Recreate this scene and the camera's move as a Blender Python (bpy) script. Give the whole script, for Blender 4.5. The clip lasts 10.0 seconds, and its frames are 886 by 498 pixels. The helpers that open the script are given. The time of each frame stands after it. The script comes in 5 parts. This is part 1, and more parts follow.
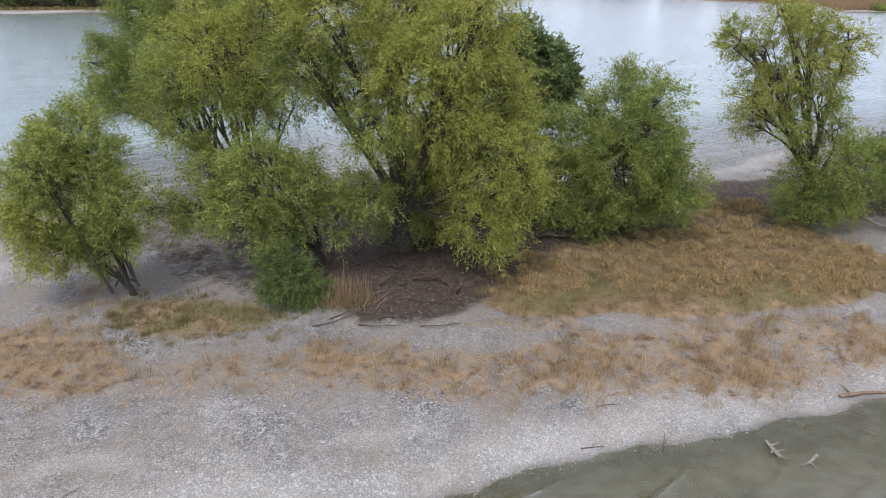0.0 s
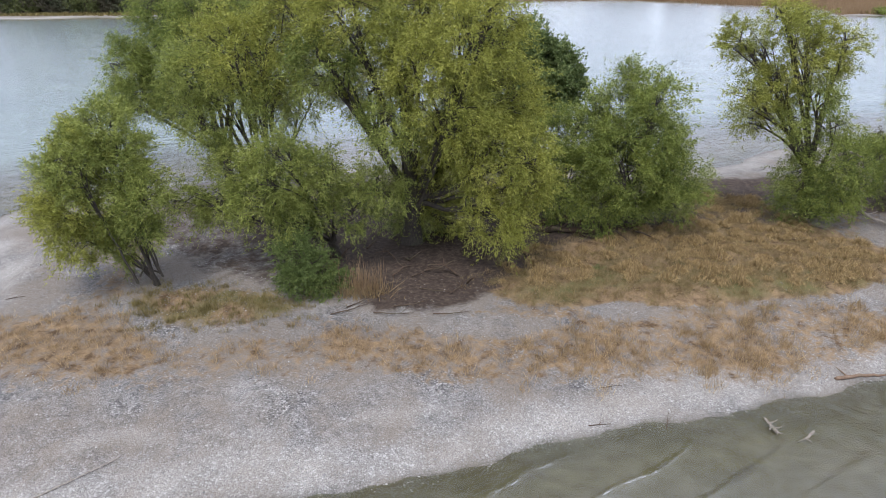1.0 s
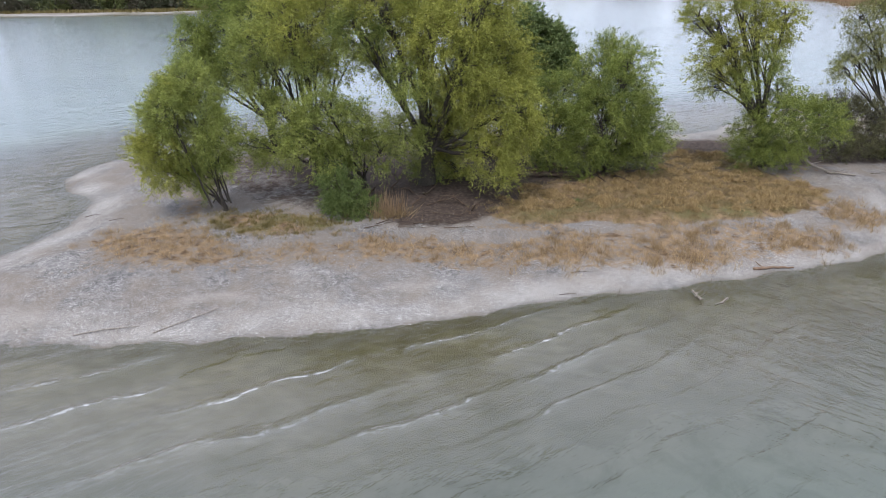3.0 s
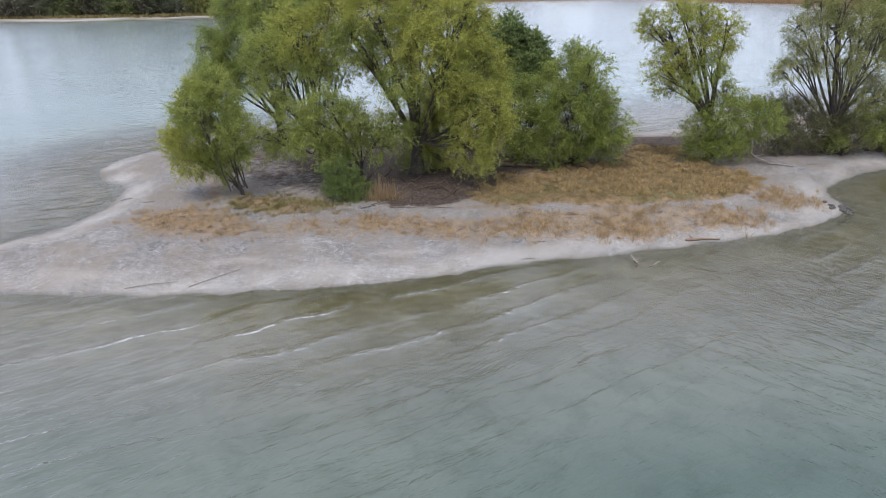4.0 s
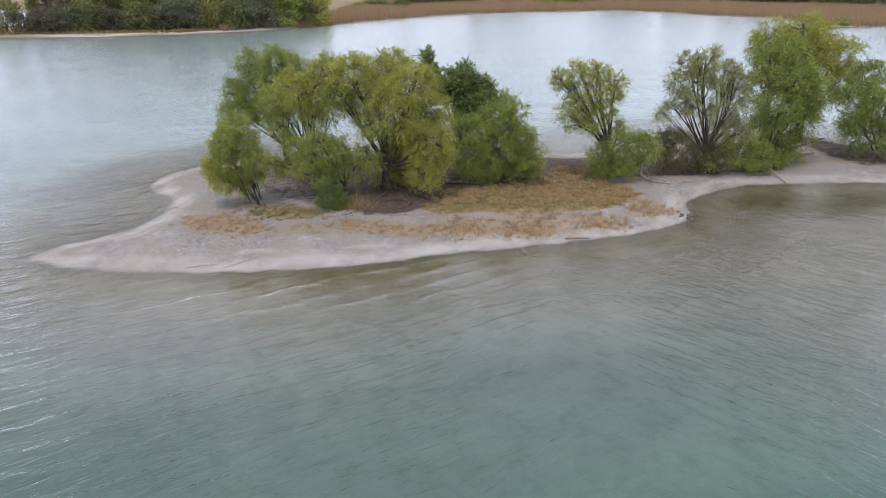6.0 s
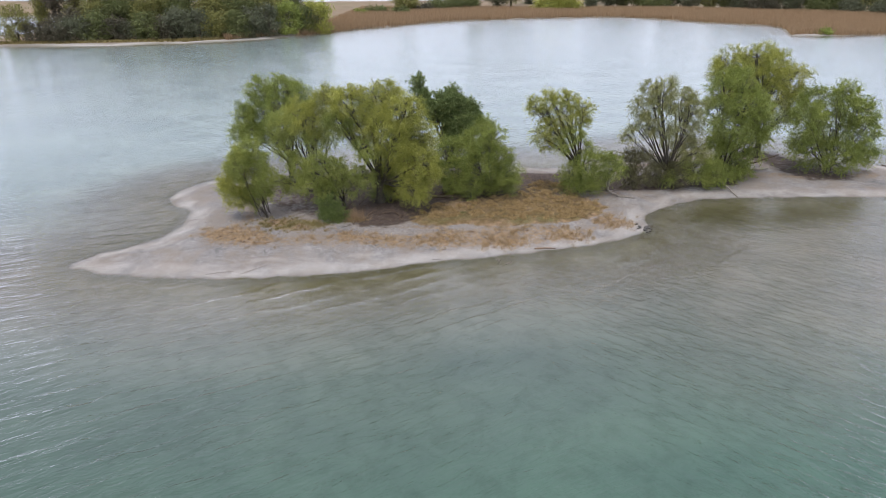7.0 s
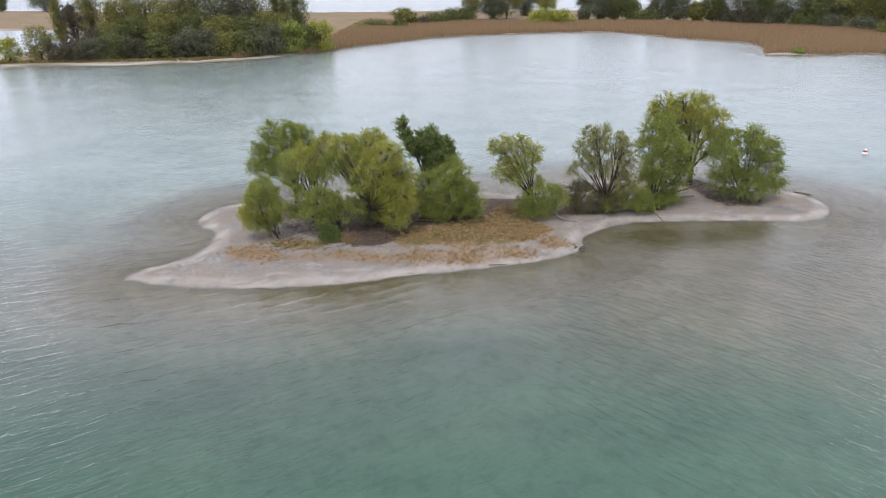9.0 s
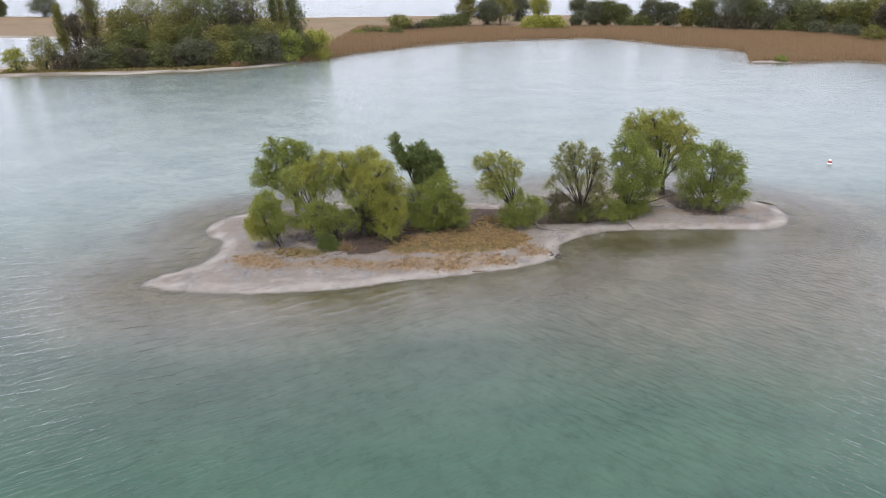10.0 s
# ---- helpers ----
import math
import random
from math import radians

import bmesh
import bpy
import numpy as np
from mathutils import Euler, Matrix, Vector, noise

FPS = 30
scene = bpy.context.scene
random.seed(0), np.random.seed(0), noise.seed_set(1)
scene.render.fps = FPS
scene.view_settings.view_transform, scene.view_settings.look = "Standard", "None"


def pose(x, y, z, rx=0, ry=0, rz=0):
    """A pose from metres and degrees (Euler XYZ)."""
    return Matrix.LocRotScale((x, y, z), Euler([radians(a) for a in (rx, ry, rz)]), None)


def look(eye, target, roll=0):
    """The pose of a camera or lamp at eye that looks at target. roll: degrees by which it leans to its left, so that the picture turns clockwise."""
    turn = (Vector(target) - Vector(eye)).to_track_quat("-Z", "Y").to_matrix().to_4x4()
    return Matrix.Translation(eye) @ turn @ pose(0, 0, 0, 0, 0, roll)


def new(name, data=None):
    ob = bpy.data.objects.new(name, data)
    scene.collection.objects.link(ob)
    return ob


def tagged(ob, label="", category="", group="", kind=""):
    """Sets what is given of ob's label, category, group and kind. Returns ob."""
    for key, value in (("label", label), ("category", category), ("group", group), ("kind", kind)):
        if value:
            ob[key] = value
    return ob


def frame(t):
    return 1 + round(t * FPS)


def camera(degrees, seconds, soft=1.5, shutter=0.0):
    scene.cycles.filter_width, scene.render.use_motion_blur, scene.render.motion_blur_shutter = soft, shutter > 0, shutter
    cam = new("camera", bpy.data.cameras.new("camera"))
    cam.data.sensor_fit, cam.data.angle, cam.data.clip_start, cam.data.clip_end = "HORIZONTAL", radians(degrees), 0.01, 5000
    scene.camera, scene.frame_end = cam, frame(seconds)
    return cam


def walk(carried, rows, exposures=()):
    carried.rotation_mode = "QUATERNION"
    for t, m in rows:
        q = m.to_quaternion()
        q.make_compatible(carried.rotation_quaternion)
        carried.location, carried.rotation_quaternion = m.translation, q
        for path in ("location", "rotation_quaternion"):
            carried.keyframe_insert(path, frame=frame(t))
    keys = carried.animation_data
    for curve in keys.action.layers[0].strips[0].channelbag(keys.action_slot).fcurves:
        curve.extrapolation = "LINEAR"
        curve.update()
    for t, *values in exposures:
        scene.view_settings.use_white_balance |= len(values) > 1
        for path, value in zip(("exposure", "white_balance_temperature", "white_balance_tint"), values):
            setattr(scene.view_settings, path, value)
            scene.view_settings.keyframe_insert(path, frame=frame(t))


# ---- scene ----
cam = camera(70.0, 10.0, soft=0.6)
# seconds, eye (x, y, z), yaw, pitch, lean to the right
ROWS = [
    (0.0, 0.000, 0.000, 13.999, 0.000, -24.313, -0.546),
    (0.5, -0.135, -0.216, 13.997, -0.035, -24.116, -0.573),
    (1.0, -0.379, -1.254, 13.925, 0.289, -23.890, -0.394),
    (1.5, -0.652, -2.856, 13.774, 0.679, -23.962, -0.214),
    (2.0, -0.720, -4.800, 13.603, 1.024, -24.035, -0.054),
    (2.5, -0.509, -7.004, 13.426, 1.367, -24.110, 0.053),
    (4.0, 1.123, -15.616, 14.455, 1.731, -23.849, 0.180),
    (4.5, 1.956, -19.368, 15.641, 1.650, -23.685, 0.216),
    (5.0, 3.113, -23.298, 17.143, 1.855, -23.726, 0.269),
    (5.5, 4.607, -27.067, 18.869, 2.198, -23.868, 0.227),
    (7.0, 7.528, -37.472, 24.741, 2.283, -23.926, 0.100),
    (7.5, 8.313, -40.955, 26.760, 2.246, -23.986, 0.072),
    (8.0, 9.534, -44.383, 28.818, 2.487, -23.953, 0.078),
    (8.5, 10.548, -47.893, 30.955, 2.453, -23.924, 0.049),
    (9.0, 11.583, -51.509, 33.080, 2.515, -23.858, 0.036),
    (9.5, 12.373, -54.955, 35.257, 2.384, -23.895, 0.055),
    (10.0, 13.166, -58.238, 37.214, 2.237, -23.830, 0.062),
]
walk(cam, [(t, pose(x, y, z, 90 + pitch, 0, yaw) @ pose(0, 0, 0, 0, 0, -lean)) for t, x, y, z, yaw, pitch, lean in ROWS],
     exposures=[(0.0, 0.44, 6200, 10), (4.0, 0.44, 6200, 10), (5.5, 0.44, 6350, 12), (8.0, 0.41, 6500, 11), (10.0, 0.40, 6700, 12)])


# ---------- node helpers ----------
def nd(nt, kind, **ins):
    n = nt.nodes.new(kind)
    for key, value in ins.items():
        socket = n.inputs[int(key[1:])] if key[0] == "i" and key[1:].isdigit() else n.inputs[key.replace("_", " ")]
        if isinstance(value, bpy.types.NodeSocket):
            nt.links.new(value, socket)
        else:
            socket.default_value = value
    return n


def mix(nt, fac, a, b, blend="MIX"):
    n = nt.nodes.new("ShaderNodeMix")
    n.data_type, n.blend_type = "RGBA", blend
    for i, value in ((0, fac), (6, a), (7, b)):
        if isinstance(value, bpy.types.NodeSocket):
            nt.links.new(value, n.inputs[i])
        else:
            n.inputs[i].default_value = (*value, 1) if isinstance(value, tuple) else value
    return n.outputs[2]


def ramp(nt, fac, *stops):
    n = nt.nodes.new("ShaderNodeValToRGB")
    nt.links.new(fac, n.inputs[0])
    while len(n.color_ramp.elements) < len(stops):
        n.color_ramp.elements.new(1.0)
    for e, (place, value) in zip(n.color_ramp.elements, stops):
        e.position = place
        e.color = (*value, 1) if isinstance(value, tuple) else (value, value, value, 1)
    return n.outputs[0]


def calc(nt, op, a, b=0.0):
    n = nt.nodes.new("ShaderNodeMath")
    n.operation = op
    for i, value in ((0, a), (1, b)):
        if isinstance(value, bpy.types.NodeSocket):
            nt.links.new(value, n.inputs[i])
        else:
            n.inputs[i].default_value = value
    return n.outputs[0]


def noise_tex(nt, vec, scale, detail=4.0, rough=0.55, distort=0.0):
    return nd(nt, "ShaderNodeTexNoise", Vector=vec, Scale=scale, Detail=detail, Roughness=rough, Distortion=distort).outputs[0]


def scaled(nt, vec, x, y, z, turn=0.0):
    n = nd(nt, "ShaderNodeMapping", Vector=vec)
    n.inputs["Scale"].default_value = (x, y, z)
    n.inputs["Rotation"].default_value = (0, 0, radians(turn))
    return n.outputs[0]


def drawn_out(nt, vec, angle, length):
    """Coordinates in which a texture is drawn out along a direction."""
    return scaled(nt, scaled(nt, vec, 1.0, 1.0, 1.0, -angle), 1.0 / length, 1.0, 1.0)


def attr(nt, name):
    n = nt.nodes.new("ShaderNodeAttribute")
    n.attribute_name = name
    return n.outputs["Fac"]


def material(name):
    m = bpy.data.materials.new(name)
    m.use_nodes = True
    m.node_tree.nodes.clear()
    return m, m.node_tree, nd(m.node_tree, "ShaderNodeTexCoord").outputs["Object"]


def finish(m, shader, bump=None, strength=0.3, distance=0.02):
    nt = m.node_tree
    if bump is not None:
        b = nd(nt, "ShaderNodeBump", Height=bump, Strength=strength, Distance=distance)
        nt.links.new(b.outputs[0], shader.inputs["Normal"])
    nd(nt, "ShaderNodeOutputMaterial", Surface=shader.outputs[0])
    return m


# ---------- light: overcast daylight ----------
SUN_UP, SUN_ROUND = 66.0, 200.0
world = bpy.data.worlds.new("overcast_sky")
scene.world = world
world.use_nodes = True
wt = world.node_tree
wt.nodes.clear()
sky = wt.nodes.new("ShaderNodeTexSky")
sky.sky_type, sky.sun_disc = "NISHITA", False
sky.sun_elevation, sky.sun_rotation = radians(SUN_UP), radians(SUN_ROUND)
sky.dust_density, sky.air_density = 4.0, 1.0
way = nd(wt, "ShaderNodeTexCoord").outputs["Generated"]
cloud = noise_tex(wt, scaled(wt, way, 1.0, 1.0, 2.5), 2.2, 6.0, 0.55, 0.4)
cover = ramp(wt, cloud, (0.25, (0.60, 0.645, 0.80)), (0.75, (0.86, 0.893, 1.03)))
high = nd(wt, "ShaderNodeVectorMath", Vector=cover, i1=(14.0, 14.0, 14.0))
high.operation = "MULTIPLY"
shade = mix(wt, 0.85, sky.outputs[0], high.outputs[0])
back = nd(wt, "ShaderNodeBackground", Color=shade, Strength=0.095)
nd(wt, "ShaderNodeOutputWorld", Surface=back.outputs[0])
sun = new("sun", bpy.data.lights.new("sun", "SUN"))
sun.data.energy, sun.data.angle, sun.data.color = 1.7, radians(18), (1.0, 0.97, 0.94)
round_to = radians(SUN_ROUND)
sun.matrix_world = look((300 * math.cos(radians(SUN_UP)) * math.sin(round_to), 300 * math.cos(radians(SUN_UP)) * math.cos(round_to), 300 * math.sin(radians(SUN_UP))), (0, 0, 0))


# ---------- materials ----------
def ground_material():
    m, nt, co = material("gravel_and_turf")
    cells = nd(nt, "ShaderNodeTexVoronoi", Vector=co, Scale=22.0)
    small = nd(nt, "ShaderNodeTexVoronoi", Vector=co, Scale=52.0)
    tone = nd(nt, "ShaderNodeSeparateColor", Color=cells.outputs["Color"]).outputs[0]
    tone2 = nd(nt, "ShaderNodeSeparateColor", Color=small.outputs["Color"]).outputs[1]
    stones = ramp(nt, tone, (0.0, (0.050, 0.047, 0.045)), (0.4, (0.182, 0.171, 0.160)), (0.8, (0.325, 0.305, 0.285)), (0.97, (0.62, 0.595, 0.565)))
    grit = ramp(nt, tone2, (0.0, (0.070, 0.066, 0.062)), (0.6, (0.268, 0.250, 0.232)), (1.0, (0.60, 0.57, 0.54)))
    gravel = mix(nt, ramp(nt, noise_tex(nt, co, 0.8, 5.0), (0.38, 0.15), (0.62, 0.8)), stones, grit)
    stain = ramp(nt, noise_tex(nt, co, 0.22, 5.0, 0.6), (0.3, (0.54, 0.54, 0.55)), (0.5, (0.76, 0.76, 0.765)), (0.72, (0.95, 0.945, 0.93)))
    gravel = mix(nt, 1.0, gravel, stain, "MULTIPLY")
    mottle = ramp(nt, noise_tex(nt, co, 2.4, 7.0, 0.74), (0.34, (0.62, 0.62, 0.63)), (0.5, (0.98, 0.98, 0.98)), (0.66, (1.34, 1.33, 1.31)))
    gravel = mix(nt, 1.0, gravel, mottle, "MULTIPLY")
    sand = mix(nt, noise_tex(nt, co, 3.0, 6.0), (0.29, 0.268, 0.238), (0.41, 0.382, 0.342))
    sand = mix(nt, 1.0, sand, ramp(nt, tone2, (0.0, (0.55, 0.55, 0.55)), (0.6, (1.0, 1.0, 1.0)), (1.0, (1.35, 1.35, 1.35))), "MULTIPLY")
    sand = mix(nt, ramp(nt, tone, (0.62, 0.0), (0.8, 0.6)), sand, stones)
    silt_sheen = ramp(nt, noise_tex(nt, co, 0.33, 6.0, 0.65, 0.4), (0.40, 0.0), (0.58, 0.8))
    gravel = mix(nt, silt_sheen, gravel, mix(nt, tone2, (0.13, 0.105, 0.082), (0.27, 0.23, 0.19)))
    col = mix(nt, attr(nt, "sand"), gravel, sand)
    fine = noise_tex(nt, co, 14.0, 6.0, 0.7)
    streak = noise_tex(nt, scaled(nt, co, 3.0, 9.0, 3.0, 20), 3.5, 6.0, 0.65)
    turf = ramp(nt, streak, (0.25, (0.095, 0.058, 0.031)), (0.5, (0.20, 0.135, 0.076)), (0.75, (0.32, 0.23, 0.135)))
    # pale lumps of grass, with the shadows between them painted as dark patches
    tuft = ramp(nt, noise_tex(nt, co, 1.7, 5.0, 0.65), (0.36, (0.42, 0.38, 0.34)), (0.5, (0.95, 0.95, 0.95)), (0.68, (1.4, 1.4, 1.35)))
    turf = mix(nt, 1.0, turf, tuft, "MULTIPLY")
    green = calc(nt, "MULTIPLY", attr(nt, "moss"), ramp(nt, noise_tex(nt, co, 0.5, 4.0), (0.42, 0.0), (0.62, 0.75)))
    turf = mix(nt, green, turf, (0.105, 0.105, 0.035))
    ragged = ramp(nt, calc(nt, "ADD", attr(nt, "turf"), calc(nt, "MULTIPLY", calc(nt, "SUBTRACT", noise_tex(nt, co, 2.4, 7.0, 0.7), 0.5), 1.3)), (0.35, 0.0), (0.62, 1.0))
    col = mix(nt, ragged, col, turf)
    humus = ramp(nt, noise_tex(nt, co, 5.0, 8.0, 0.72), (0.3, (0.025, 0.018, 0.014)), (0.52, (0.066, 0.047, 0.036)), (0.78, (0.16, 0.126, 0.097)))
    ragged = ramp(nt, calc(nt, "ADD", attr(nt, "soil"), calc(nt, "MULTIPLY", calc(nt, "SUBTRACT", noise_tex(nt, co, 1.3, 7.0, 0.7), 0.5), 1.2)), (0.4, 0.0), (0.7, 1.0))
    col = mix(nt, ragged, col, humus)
    mud = ramp(nt, noise_tex(nt, scaled(nt, co, 1.0, 2.2, 1.0, -30), 1.2, 6.0, 0.6), (0.3, (0.17, 0.148, 0.10)), (0.7, (0.28, 0.25, 0.185)))
    mud = mix(nt, ramp(nt, noise_tex(nt, co, 0.35, 4.0), (0.42, 0.0), (0.62, 0.6)), mud, (0.11, 0.10, 0.035))
    col = mix(nt, attr(nt, "bed"), col, mud)
    straw = ramp(nt, noise_tex(nt, scaled(nt, co, 0.02, 0.10, 0.02), 3.0, 5.0, 0.65), (0.3, (0.14, 0.098, 0.056)), (0.7, (0.235, 0.175, 0.108)))
    straw = mix(nt, ramp(nt, noise_tex(nt, co, 0.012, 3.0), (0.5, 0.0), (0.68, 0.55)), straw, (0.11, 0.115, 0.05))
    col = mix(nt, attr(nt, "straw"), col, straw)
    damp = calc(nt, "SUBTRACT", 1.0, calc(nt, "MULTIPLY", attr(nt, "wet"), 0.5))
    wetcol = nd(nt, "ShaderNodeCombineColor", Red=damp, Green=damp, Blue=damp).outputs[0]
    col = mix(nt, 1.0, col, wetcol, "MULTIPLY")
    rough = calc(nt, "SUBTRACT", 0.95, calc(nt, "MULTIPLY", attr(nt, "wet"), 0.45))
    height = calc(nt, "ADD", calc(nt, "MULTIPLY", cells.outputs["Distance"], -0.6), calc(nt, "MULTIPLY", fine, 0.7))
    s = nd(nt, "ShaderNodeBsdfPrincipled", Base_Color=col, Roughness=rough)
    s.inputs["Specular IOR Level"].default_value = 0.25
    return finish(m, s, height, 0.7, 0.04)


def water_material():
    m, nt, co = material("lake_water")
    depth, surf, swell, east, silt_sheen = (attr(nt, k) for k in ("depth", "surf", "swell", "east", "silt_sheen"))
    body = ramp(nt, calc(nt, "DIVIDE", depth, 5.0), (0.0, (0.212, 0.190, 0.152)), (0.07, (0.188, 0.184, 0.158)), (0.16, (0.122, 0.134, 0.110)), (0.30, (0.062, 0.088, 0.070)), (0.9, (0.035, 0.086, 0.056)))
    # milky water and the far bay's pale sky reflection, painted into the body colour
    body = mix(nt, silt_sheen, body, (0.192, 0.240, 0.232))
    body = mix(nt, attr(nt, "mud"), body, (0.145, 0.128, 0.100))
    # olive of the bay: brown bed and dark tree reflections, painted into the colour
    body = mix(nt, attr(nt, "olive_tint"), body, (0.070, 0.064, 0.028))
    patch = ramp(nt, noise_tex(nt, scaled(nt, co, 1.0, 1.6, 1.0, 25), 0.07, 5.0, 0.6), (0.3, (0.80, 0.83, 0.84)), (0.7, (1.16, 1.12, 1.08)))
    body = mix(nt, 1.0, body, patch, "MULTIPLY")
    weed = ramp(nt, noise_tex(nt, co, 0.55, 6.0, 0.68, 0.5), (0.36, (0.84, 0.86, 0.84)), (0.52, (1.0, 1.0, 1.0)), (0.74, (1.06, 1.06, 1.05)))
    body = mix(nt, 1.0, body, weed, "MULTIPLY")
    # the swell: peaked crests that come and go along their length
    wobble = calc(nt, "MULTIPLY", calc(nt, "SUBTRACT", noise_tex(nt, drawn_out(nt, co, 30, 2.6), 0.8, 4.0, 0.6), 0.5), 0.75)
    front = calc(nt, "FRACT", calc(nt, "ADD", attr(nt, "phase"), wobble))
    gate = ramp(nt, noise_tex(nt, drawn_out(nt, co, 33, 3.2), 0.42, 3.0), (0.42, 0.06), (0.56, 1.0))
    lift = ramp(nt, front, (0.0, 0.16), (0.05, 0.04), (0.12, 0.0), (0.35, 0.06), (0.60, 0.30), (0.76, 0.72), (0.82, 0.92), (0.86, 1.0), (0.90, 0.94), (0.95, 0.55), (1.0, 0.16))
    crest = calc(nt, "MULTIPLY", calc(nt, "MULTIPLY", lift, swell), calc(nt, "ADD", 0.30, calc(nt, "MULTIPLY", gate, 0.70)))
    line = calc(nt, "MULTIPLY", ramp(nt, front, (0.80, 0.0), (0.855, 1.0), (0.88, 0.8), (0.92, 0.0)), calc(nt, "MULTIPLY", surf, ramp(nt, gate, (0.2, 0.0), (0.75, 1.0))))
    # the pale band behind each crest: reflected sky, painted as a highlight
    crest_sheen = calc(nt, "MULTIPLY", ramp(nt, front, (0.45, 0.0), (0.83, 0.6), (0.89, 0.0)), calc(nt, "MULTIPLY", surf, ramp(nt, gate, (0.15, 0.0), (0.9, 1.0))))
    # wind chop: one run of ripples in the west, one across it in the east
    chop_w = noise_tex(nt, drawn_out(nt, co, 33, 4.2), 1.55, 4.0, 0.60, 0.5)
    chop_e = noise_tex(nt, drawn_out(nt, co, -40, 3.2), 1.55, 4.0, 0.62, 0.5)
    chop = calc(nt, "ADD", calc(nt, "MULTIPLY", chop_w, calc(nt, "SUBTRACT", 0.7, calc(nt, "MULTIPLY", east, 0.7))), calc(nt, "MULTIPLY", chop_e, east))
    fine = noise_tex(nt, drawn_out(nt, co, 48, 2.2), 4.2, 3.0, 0.6, 0.3)
    broad = noise_tex(nt, drawn_out(nt, co, 30, 2.5), 0.3, 4.0, 0.6, 0.3)
    h = calc(nt, "ADD", calc(nt, "MULTIPLY", crest, 0.088), calc(nt, "MULTIPLY", chop, calc(nt, "SUBTRACT", 0.27, calc(nt, "MULTIPLY", surf, 0.20))))
    h = calc(nt, "ADD", h, calc(nt, "ADD", calc(nt, "MULTIPLY", fine, calc(nt, "SUBTRACT", 0.045, calc(nt, "MULTIPLY", surf, 0.035))), calc(nt, "MULTIPLY", broad, 0.06)))
    bump = nd(nt, "ShaderNodeBump", Height=h, Strength=calc(nt, "MULTIPLY", calc(nt, "SUBTRACT", 0.9, calc(nt, "MULTIPLY", silt_sheen, 0.50)), calc(nt, "SUBTRACT", 1.0, calc(nt, "MULTIPLY", attr(nt, "olive_tint"), 0.55))), Distance=1.0).outputs[0]
    torn = ramp(nt, noise_tex(nt, co, 1.7, 6.0, 0.75), (0.40, 0.10), (0.58, 1.0))
    # torn white water on the crest lines, joined with the painted crest highlights
    foam_glint = calc(nt, "MAXIMUM", calc(nt, "MULTIPLY", calc(nt, "MULTIPLY", line, 0.8), torn), calc(nt, "MULTIPLY", crest_sheen, ramp(nt, noise_tex(nt, co, 4.0, 6.0, 0.75), (0.38, 0.08), (0.62, 0.8))))
    body = mix(nt, foam_glint, body, (0.62, 0.63, 0.62))
    dull = nd(nt, "ShaderNodeBsdfDiffuse", Color=body, Normal=bump)
    clear = nd(nt, "ShaderNodeBsdfTransparent", Color=(0.80, 0.82, 0.72, 1))
    thick = calc(nt, "MAXIMUM", foam_glint, ramp(nt, depth, (0.0, 0.06), (0.25, 0.42), (0.7, 0.80), (1.0, 1.0)))
    under = nd(nt, "ShaderNodeMixShader", i0=thick, i1=clear.outputs[0], i2=dull.outputs[0])
    gloss = nd(nt, "ShaderNodeBsdfGlossy", Color=(1, 1, 1, 1), Roughness=calc(nt, "ADD", 0.09, calc(nt, "MULTIPLY", silt_sheen, 0.10)), Normal=bump)
    fres = nd(nt, "ShaderNodeFresnel", IOR=1.44, Normal=bump)
    top = nd(nt, "ShaderNodeMixShader", i0=fres.outputs[0], i1=under.outputs[0], i2=gloss.outputs[0])
    return finish(m, top)


def leaf_material(name, dark, mid, light, through_it=0.35):
    m, nt, co = material(name)
    isle = nd(nt, "ShaderNodeNewGeometry").outputs["Random Per Island"]
    one = ramp(nt, isle, (0.0, dark), (0.5, mid), (1.0, light))
    big = ramp(nt, noise_tex(nt, co, 0.45, 4.0, 0.6), (0.3, (0.70, 0.74, 0.70)), (0.7, (1.25, 1.2, 1.15)))
    col = mix(nt, 1.0, one, big, "MULTIPLY")
    a = nd(nt, "ShaderNodeBsdfPrincipled", Base_Color=col, Roughness=0.6)
    a.inputs["Specular IOR Level"].default_value = 0.25
    b = nd(nt, "ShaderNodeBsdfTranslucent", Color=col)
    return finish(m, nd(nt, "ShaderNodeMixShader", i0=through_it, i1=a.outputs[0], i2=b.outputs[0]))


def bark_material(name, dark, light):
    m, nt, co = material(name)
    rib = noise_tex(nt, scaled(nt, co, 5.0, 5.0, 1.0), 4.0, 6.0, 0.7, 0.6)
    col = ramp(nt, rib, (0.3, dark), (0.7, light))
    col = mix(nt, ramp(nt, noise_tex(nt, co, 1.5, 4.0), (0.5, 0.0), (0.7, 0.4)), col, (0.10, 0.105, 0.06))
    s = nd(nt, "ShaderNodeBsdfPrincipled", Base_Color=col, Roughness=0.9)
    return finish(m, s, rib, 0.8, 0.03)


def straw_material(name, dark, light):
    m, nt, co = material(name)
    isle = nd(nt, "ShaderNodeNewGeometry").outputs["Random Per Island"]
    col = mix(nt, 1.0, ramp(nt, isle, (0.0, dark), (1.0, light)), ramp(nt, noise_tex(nt, co, 0.9, 4.0), (0.3, (0.75, 0.75, 0.72)), (0.7, (1.2, 1.18, 1.1))), "MULTIPLY")
    a = nd(nt, "ShaderNodeBsdfDiffuse", Color=col)
    b = nd(nt, "ShaderNodeBsdfTranslucent", Color=col)
    return finish(m, nd(nt, "ShaderNodeMixShader", i0=0.3, i1=a.outputs[0], i2=b.outputs[0]))


